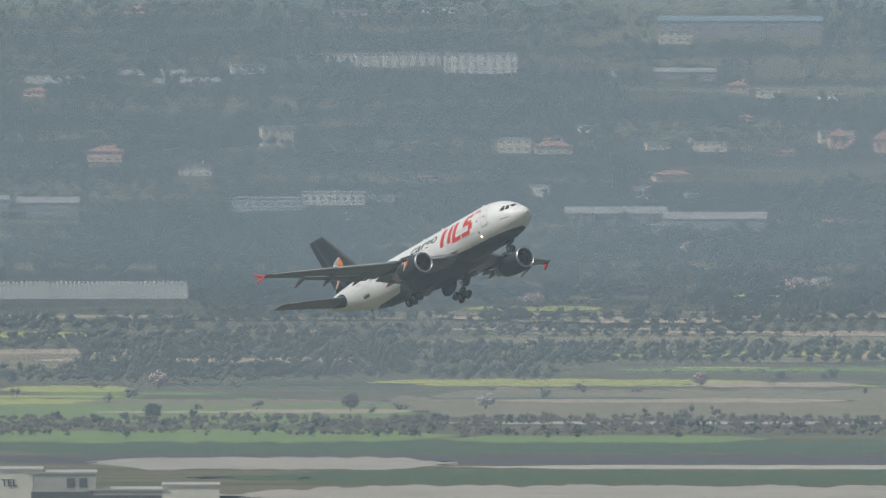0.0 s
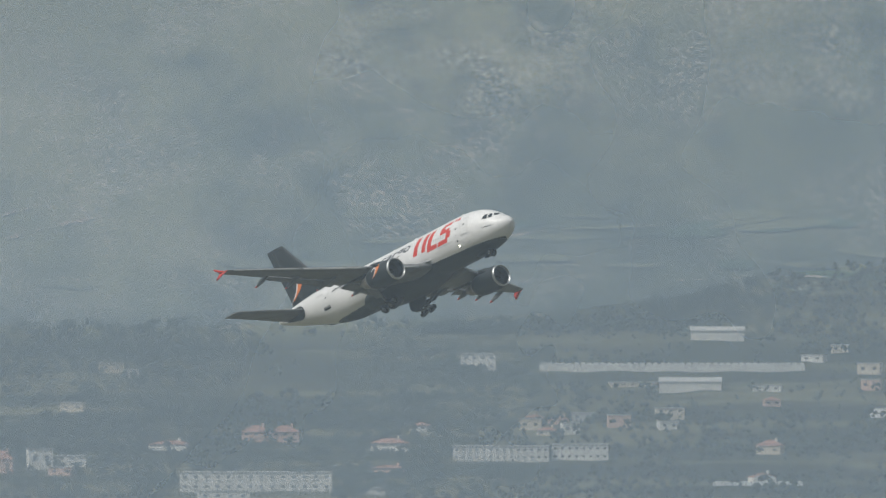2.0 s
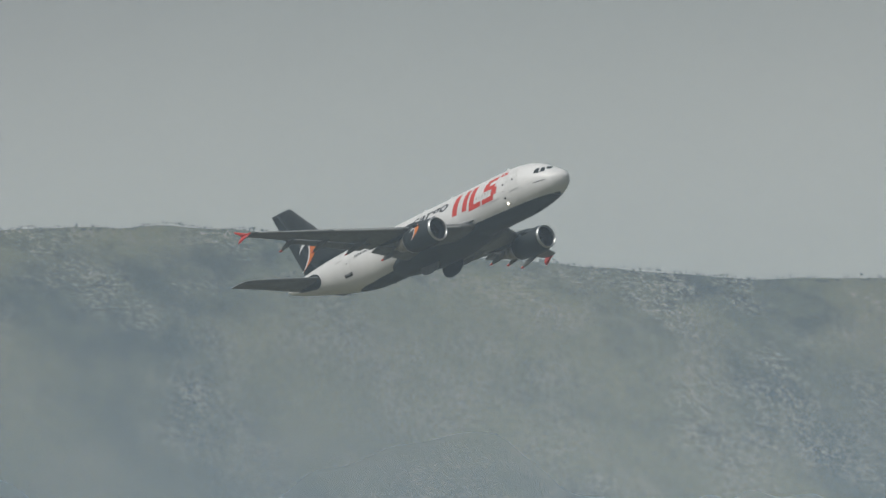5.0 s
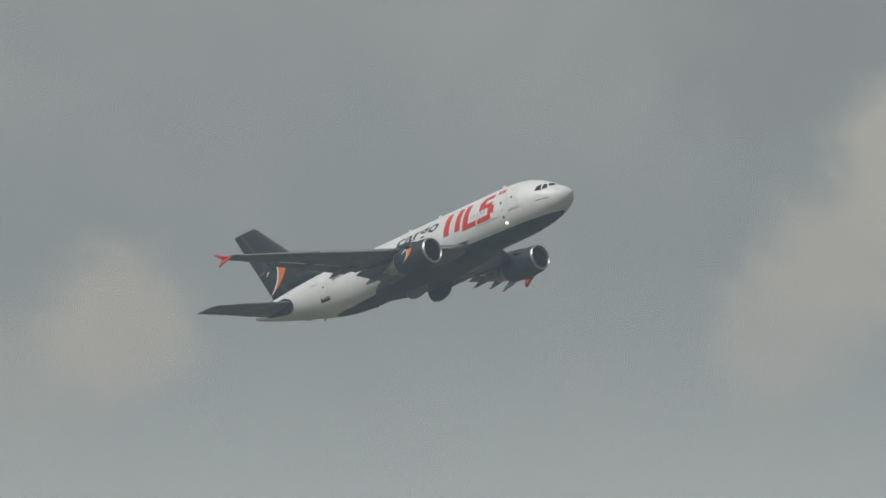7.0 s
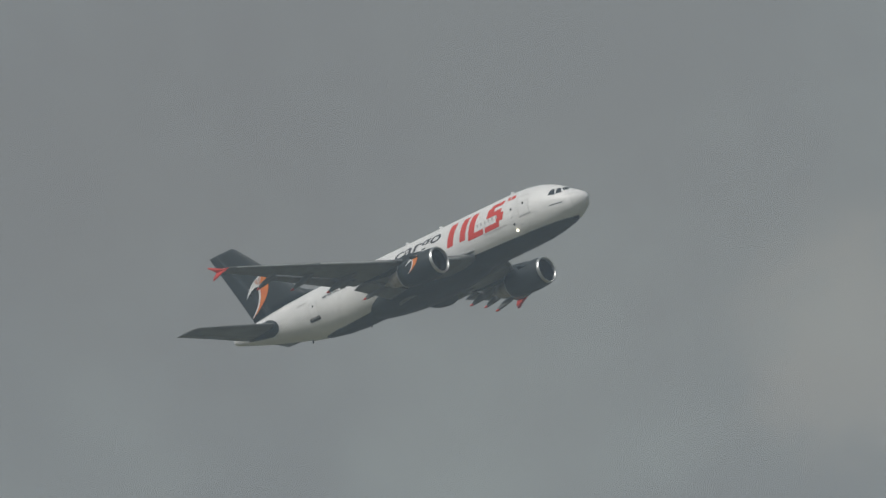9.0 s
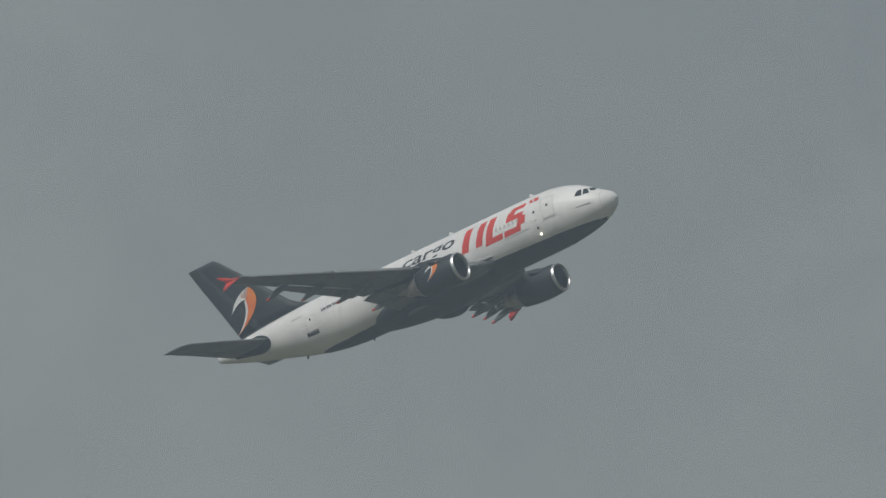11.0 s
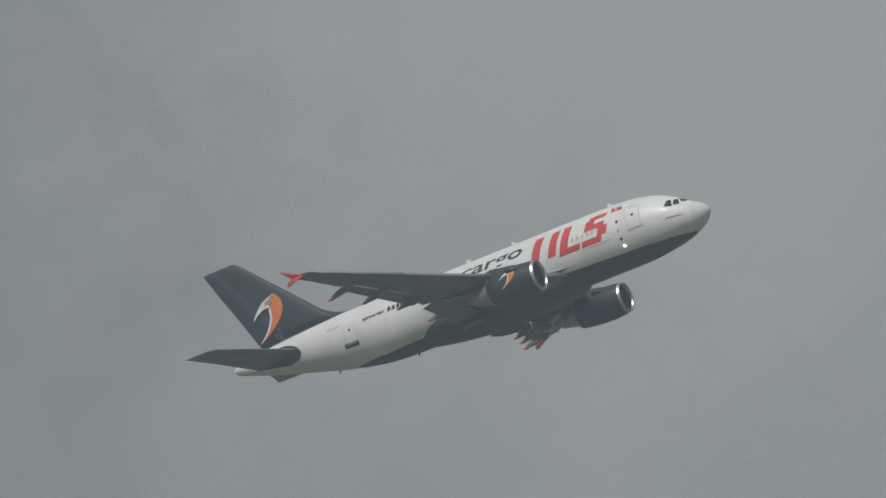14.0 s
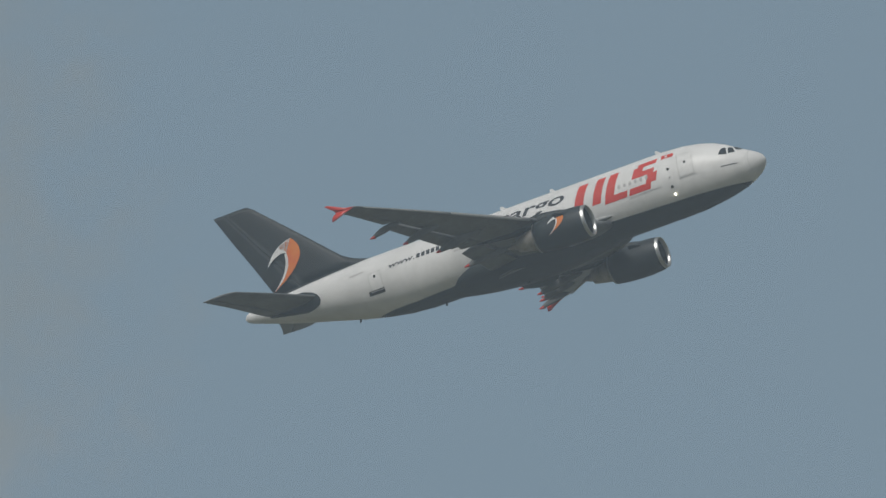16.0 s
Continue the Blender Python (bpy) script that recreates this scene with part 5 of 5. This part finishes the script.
def building(u, v, w, h, style="gable", paint=0, turn=0.0, storeys=2, bays=None, name="house", label="", category="house", depth=None, group=""):
    """A building whose front foot stands at that sight; w and h as seen from the camera."""
    r, az, z = ground_point(u, v)
    k = r / FOCAL
    W, H = w * k, h * k
    D = depth or min(max(W * 0.7, 4.0), 14.0)
    if label and len(label.split()) < 5:
        label += " among dark trees"
    b = empty(name, label or ["white plastered house", "cream plastered house", "pinkish plastered house", "grey plastered house"][paint] + (" with a red tiled roof" if style in ("gable", "hip") else " with a flat roof") + " among trees",
              category, group, m=pose(r * math.sin(az), r * math.cos(az), z, 0, 0, -math.degrees(az) + turn))
    wallm = PLASTER[paint]
    foot = -2.5
    eave = H if style in ("flat", "hall", "green") else H * 0.62
    if style == "green":
        n = bays or 8
        step = W / n
        for i in range(n):
            x0 = -W / 2 + i * step
            rings = []
            for y in (0, D):
                rings.append([(x0, y, foot)] + [(x0 + step * (0.5 - 0.5 * math.cos(q)), y, eave * 0.62 + eave * 0.38 * math.sin(q)) for q in np.linspace(0, math.pi, 9)] + [(x0 + step, y, foot)])
            part("greenhouse_bay", loft(rings), PLASTIC, b, smooth=False)
        return b
    part("wall", box_bm(-W / 2, W / 2, 0, D, foot, eave), wallm if style != "hall" or label.startswith("white") else SHEET, b, smooth=False)
    if style == "flat":
        part("roof", box_bm(-W / 2 - 0.15, W / 2 + 0.15, -0.15, D + 0.15, eave, eave + 0.22), FLATROOF, b, smooth=False)
    elif style == "hall":
        rings = [[(x, -0.2, eave), (x, D / 2, eave + D * 0.1), (x, D + 0.2, eave), (x, D + 0.2, eave - 0.15), (x, -0.2, eave - 0.15)] for x in (-W / 2 - 0.2, W / 2 + 0.2)]
        part("roof", loft(rings), BLUESHEET if paint == 3 else FLATROOF if label.startswith("white") else SHEET, b, smooth=False)
    elif style == "gable":
        rings = [[(-W / 2 - 0.25, y, eave - 0.1), (0, y, H), (W / 2 + 0.25, y, eave - 0.1), (0, y, H - 0.25)] for y in (-0.3, D + 0.3)]
        part("roof", loft(rings), TILE, b, smooth=False)
        bm = bmesh.new()
        bm.faces.new([bm.verts.new(p) for p in ((-W / 2, 0.0, eave), (W / 2, 0.0, eave), (0, 0.0, H - 0.12))])
        part("gable_wall", bm, wallm, b, smooth=False)
    else:
        o = 0.25
        bm = bmesh.new()
        q = [bm.verts.new(p) for p in ((-W / 2 - o, -o, eave), (W / 2 + o, -o, eave), (W / 2 + o, D + o, eave), (-W / 2 - o, D + o, eave), (-W / 2 + D / 2, D / 2, H) if W > D else (0, D / 2, H), (W / 2 - D / 2, D / 2, H) if W > D else (0.05, D / 2, H))]
        for f in ((0, 1, 5, 4), (1, 2, 5), (2, 3, 4, 5), (3, 0, 4), (3, 2, 1, 0)):
            bm.faces.new([q[i] for i in f])
        part("roof", bm, TILE, b, smooth=False)
    n = bays if bays is not None else max(2, min(14, int(W / 2.2)))
    if 0 < w < 50:
        n, storeys = min(n, 2), 1
    hh = eave / storeys
    for s in range(storeys):
        for i in range(n):
            x = -W / 2 + W * (i + 0.5) / n
            ww = min(0.4, W / n * 0.2)
            win = part("window", box_bm(x - ww, x + ww, -0.03, 0.25, s * hh + hh * 0.42, s * hh + hh * 0.7), PANE, b, smooth=False)
            if w > 100:
                part("window_sill", box_bm(x - ww - 0.05, x + ww + 0.05, -0.12, 0.0, s * hh + hh * 0.26, s * hh + hh * 0.31), wallm, win, smooth=False)
    if style in ("gable", "hip") and w > 35:
        part("chimney", box_bm(W * 0.2, W * 0.2 + 0.5, D * 0.4, D * 0.4 + 0.5, eave, H + 0.5), wallm, b, smooth=False)
    return b


# large ones first
building(705, 118, 150, 22, "flat", 0, 3, 3, 9, "hotel", "long white three-storey institute on the hill", "building", 9)
building(850, 132, 130, 36, "flat", 0, -2, 3, 8, "hotel", "white stepped institute block with many windows", "building", 10)
building(600, 112, 60, 14, "flat", 0, 0, 1, 6, "annex", "low white annex of the institute", "building", 7)
building(160, 530, 345, 30, "green", 0, 0, 1, 44, "greenhouse", "long white plastic greenhouse", "greenhouse", 14)
building(85, 385, 110, 26, "hall", 0, 0, 1, 0, "warehouse", "pale sheet-clad warehouse", "warehouse", 12)
building(-10, 388, 52, 34, "hall", 0, 0, 1, 0, "warehouse", "pale sheet-clad warehouse", "warehouse", 10)
building(475, 374, 130, 22, "flat", 3, 0, 1, 10, "factory", "long pale low factory", "factory", 9)
building(590, 364, 110, 22, "flat", 0, 0, 1, 8, "factory", "long pale low factory", "factory", 9)
building(670, 358, 80, 10, "flat", 0, 0, 1, 6, "factory", "low pale factory wing", "factory", 8)
building(1090, 396, 180, 18, "hall", 0, 0, 1, 0, "warehouse", "low pale industrial hall", "warehouse", 14)
building(1160, 412, 90, 12, "flat", 3, 2, 1, 5, "workshop", "low grey workshop", "workshop", 8)
building(1265, 410, 180, 22, "hall", 0, -2, 1, 0, "warehouse", "low pale industrial hall", "warehouse", 14)
building(1225, 444, 32, 16, "gable", 0, 10, 1, 2)
building(255, 136, 150, 12, "green", 0, 0, 1, 8, "greenhouse", "pale greenhouse on the slope", "greenhouse", 12)
building(110, 150, 130, 14, "green", 0, 0, 1, 8, "greenhouse", "pale greenhouse on the slope", "greenhouse", 12)
building(330, 148, 120, 9, "green", 0, 0, 1, 8, "greenhouse", "pale greenhouse on the slope", "greenhouse", 9)
building(1212, 142, 110, 14, "hall", 0, 0, 1, 0, "warehouse", "long pale hall among trees", "warehouse", 10)
building(1310, 68, 290, 30, "hall", 3, 0, 1, 10, "warehouse", "long pale blue warehouse on the slope", "warehouse", 12)
building(1195, 78, 60, 22, "flat", 1, 0, 2, 4, "office", "cream office block beside the warehouse", "building", 9)
building(2016, 306, 270, 34, "flat", 0, 0, 2, 14, "factory", "long white two-storey factory", "factory", 12)
building(1960, 322, 90, 18, "flat", 0, 2, 1, 4, "workshop", "low white workshop", "workshop", 8)
building(2450, 252, 170, 26, "flat", 0, 0, 2, 14, "school", "white school building with window rows", "building", 10)
building(2590, 250, 100, 28, "flat", 0, 0, 2, 8, "school", "white school wing", "building", 10)
building(2326, 376, 270, 9, "green", 0, 0, 1, 16, "greenhouse", "low white greenhouse", "greenhouse", 8)
building(2753, 92, 470, 15, "green", 0, 0, 1, 40, "greenhouse", "long white greenhouse below the mountain", "greenhouse", 12)
building(2833, 38, 95, 18, "hall", 0, 0, 1, 0, "warehouse", "white hall below the mountain", "warehouse", 10)
building(2785, 128, 110, 18, "hall", 0, 0, 1, 0, "warehouse", "white hall below the mountain", "warehouse", 10)
building(2410, 92, 62, 30, "flat", 0, 0, 2, 4, "house", "tall white flat-roofed house")
building(2905, 296, 160, 9, "green", 0, 0, 1, 10, "greenhouse", "low white greenhouse", "greenhouse", 8)
building(3613, -22, 120, 24, "hall", 0, 0, 1, 0, "warehouse", "white hall at the mountain's foot", "warehouse", 11)
building(3373, -40, 50, 16, "flat", 3, 0, 1, 3)
building(3643, -700, 20, 18, "gable", 0, 0, 1, 1, "chapel", "small white chapel on the mountainside", "chapel", 4)
for u, v, w, h, st, pt in ((185, 288, 62, 30, "hip", 2), (345, 312, 60, 24, "gable", 0), (492, 260, 56, 34, "flat", 1), (910, 272, 58, 26, "flat", 1), (980, 274, 66, 24, "hip", 1), (1195, 322, 70, 20, "hip", 2),
                           (60, 172, 40, 16, "hip", 2), (440, 132, 60, 16, "flat", 0), (662, 202, 22, 10, "gable", 1), (620, 30, 60, 10, "flat", 0), (780, 24, 70, 9, "flat", 0), (700, 28, 30, 8, "hip", 2), (236, 25, 40, 14, "hip", 2),
                           (1305, 166, 40, 22, "hip", 2), (1360, 175, 44, 16, "flat", 1), (1470, 178, 48, 9, "flat", 0), (1033, 236, 22, 12, "flat", 0), (1220, 252, 24, 16, "flat", 0), (1275, 250, 22, 14, "hip", 1), (1165, 266, 40, 12, "flat", 1),
                           (1465, 256, 26, 22, "flat", 1), (1500, 256, 22, 22, "flat", 2), (1560, 264, 30, 30, "hip", 2), (1390, 277, 40, 10, "hip", 2), (1100, 136, 30, 8, "flat", 0), (600, 390, 36, 10, "gable", 0), (760, 320, 40, 10, "hip", 1),
                           (1486, 264, 34, 36, "hip", 2), (1566, 272, 40, 40, "hip", 2), (1636, 266, 44, 36, "flat", 0), (1690, 262, 50, 20, "flat", 0), (1256, 270, 60, 16, "flat", 1), (1860, 232, 70, 18, "hip", 0), (2016, 218, 50, 30, "hip", 2),
                           (2068, 218, 50, 30, "hip", 2), (2251, 234, 64, 24, "hip", 0), (2250, 270, 60, 12, "hip", 2), (2530, 206, 36, 16, "hip", 1), (2575, 204, 30, 20, "flat", 0), (2660, 192, 40, 22, "flat", 2), (2595, 180, 40, 14, "flat", 3),
                           (2750, 178, 50, 20, "flat", 1), (2923, 240, 44, 26, "hip", 1), (3000, 76, 40, 12, "flat", 0), (3120, 174, 40, 16, "flat", 0), (3050, 60, 30, 14, "flat", 1), (2690, 120, 90, 8, "flat", 1), (2920, 128, 50, 10, "flat", 0),
                           (3372, -45, 34, 14, "hip", 0), (3320, -28, 60, 12, "flat", 1), (3480, -30, 50, 14, "flat", 0), (3893, -240, 40, 18, "hip", 2), (3680, -255, 28, 14, "flat", 0), (3860, -236, 30, 14, "hip", 2), (3780, -228, 26, 12, "flat", 1),
                           (4000, -262, 28, 12, "hip", 2), (4170, -210, 30, 12, "hip", 1), (4240, -60, 40, 14, "flat", 0), (4050, -40, 36, 12, "flat", 1), (3750, -30, 44, 12, "flat", 0), (4480, -120, 30, 12, "hip", 2), (4700, -180, 30, 12, "hip", 1)):
    building(u, v, w, h, st, pt, ((u * 37) % 30) - 15, 2 if h > 13 else 1, max(2, min(6, w // 14)))
for k in range(46):
    q = random.Random(k * 7 + 3)
    u, v = q.uniform(900, 6800), q.uniform(40, 330)
    if u < 1500:
        v = q.uniform(150, 420)
    if u > 3300:
        v = q.uniform(-280, 20)
    building(u, v, q.uniform(22, 46), q.uniform(11, 20), q.choice(["hip", "flat", "flat", "gable"]), q.choice([0, 0, 1, 2, 3]), q.uniform(-20, 20), 1, 3)

# village scattered over the mountain's foot
for k in range(56):
    q = random.Random(k * 11 + 1)
    u = q.uniform(3520, 5000)
    v = q.uniform(-300, -205) + (u - 4200) * 0.03
    building(u, v, q.uniform(18, 42), q.uniform(10, 19), q.choice(["hip", "hip", "flat", "gable"]), q.choice([0, 0, 1, 1, 2]), q.uniform(-25, 25), 1, 2)

# airport buildings beside the apron
signhall = building(10, 905, 130, 72, "flat", 0, 0, 2, 0, "terminal", "white airport building with a dark sign band", "building", 12)
block = building(110, 905, 120, 66, "flat", 3, 0, 2, 0, "terminal", "grey airport block with dark windows", "building", 12)
wing_low = building(225, 905, 140, 36, "flat", 3, 0, 1, 0, "terminal", "low grey airport wing beside the apron", "building", 12)
building(338, 905, 100, 44, "flat", 0, 0, 1, 0, "terminal", "low white airport wing beside the apron", "building", 11)
k = plain_r(905) / FOCAL
for home, x0, x1, z0, z1 in ((block, -55, 55, 18, 34), (wing_low, -66, 60, 10, 28), (block, 8, 22, 42, 58), (block, 30, 44, 42, 58)):
    part("glazing", box_bm(x0 * k, x1 * k, -0.06, 0.2, z0 * k, z1 * k), PANE, home, "dark glazing band", smooth=False)


def wall_sign(home, text, x, z, size):
    cu = bpy.data.curves.new("sign", "FONT")
    cu.body, cu.size, cu.extrude = text, size, 0.04
    tmp = bpy.data.objects.new("sign", cu)
    scene.collection.objects.link(tmp)
    me = bpy.data.meshes.new_from_object(tmp.evaluated_get(bpy.context.evaluated_depsgraph_get()))
    scene.collection.objects.unlink(tmp)
    bpy.data.objects.remove(tmp)
    bm = bmesh.new()
    bm.from_mesh(me)
    bmesh.ops.transform(bm, matrix=pose(x, -0.06, z, 90), verts=bm.verts[:])
    part("sign", bm, NAVY, home, "dark sign letters", smooth=False)


wall_sign(signhall, "TEL", -8 * k, 44 * k, 18 * k)


def mast(u, v, h, label):
    """A lattice pylon with three pairs of arms."""
    r, az, z = ground_point(u, v)
    k = r / FOCAL
    H, B = h * k, h * k * 0.11
    t = empty("pylon_tower", label, "pylon", "pylons on the ridge", m=pose(r * math.sin(az), r * math.cos(az), z - 0.3, 0, 0, -math.degrees(az)))
    for sx in (-1, 1):
        for sy in (-1, 1):
            part("leg", tube((sx * B, sy * B, 0), (sx * B * 0.15, sy * B * 0.15, H), 0.09, 0.05, 6), STEEL, t)
    for i in range(8):
        f0, f1 = i / 8, (i + 1) / 8
        b0, b1 = B * (1 - 0.85 * f0), B * (1 - 0.85 * f1)
        for s in (-1, 1):
            part("brace", tube((-s * b0, -b0, H * f0), (s * b1, -b1, H * f1), 0.04, 0.04, 5), STEEL, t)
    for f, L in ((0.68, 0.2), (0.8, 0.16), (0.92, 0.12)):
        part("arm", tube((-H * L, 0, H * f), (H * L, 0, H * f), 0.06, 0.06, 6), STEEL, t)


mast(6822, -985, 66, "thin lattice power pylon on the ridge")
mast(6902, -992, 82, "tall lattice power pylon on the ridge")
mast(6800 - 2400, 60, 60, "thin lattice power pylon below the mountain")


# ---- what moves ----
def motions():
    rows = []
    for t, x, y, z, hd, pt, bk in FLIGHT:
        turn = Matrix.Rotation(radians(90 - hd), 4, "Z") @ Matrix.Rotation(radians(-pt), 4, "Y") @ Matrix.Rotation(radians(bk), 4, "X")
        rows.append((t, Matrix.Translation((x, y, z)) @ turn))
    walk(airliner, rows)

    def swing(ob, keys, axis):
        at = ob.location.copy()
        walk(ob, [(t, Matrix.Translation(at) @ Matrix.Rotation(radians(a), 4, axis)) for t, a in keys])
    # legs fold inwards, the nose leg forwards, then the doors close
    swing(gear_r, [(0, 17), (1.0, 27), (2.0, 46), (3.0, 70), (4.2, 95), (16, 95)], "X")
    swing(gear_l, [(0, -26), (1.0, -30), (2.0, -40), (3.0, -62), (4.5, -95), (16, -95)], "X")
    swing(gear_n, [(0, -42), (1.0, -54), (2.0, -70), (3.0, -100), (16, -100)], "Y")
    for ob, s in ((door_r, -1), (door_l, 1)):
        swing(ob, [(0, 0), (6.9, 0), (7.6, 20 * s), (8.2, 55 * s), (8.7, 84 * s), (16, 84 * s)], "X")
    for ob, s in ((ndoor_r, 1), (ndoor_l, -1)):
        swing(ob, [(0, 0), (3.6, 0), (5.2, 80 * s), (16, 80 * s)], "X")


motions()
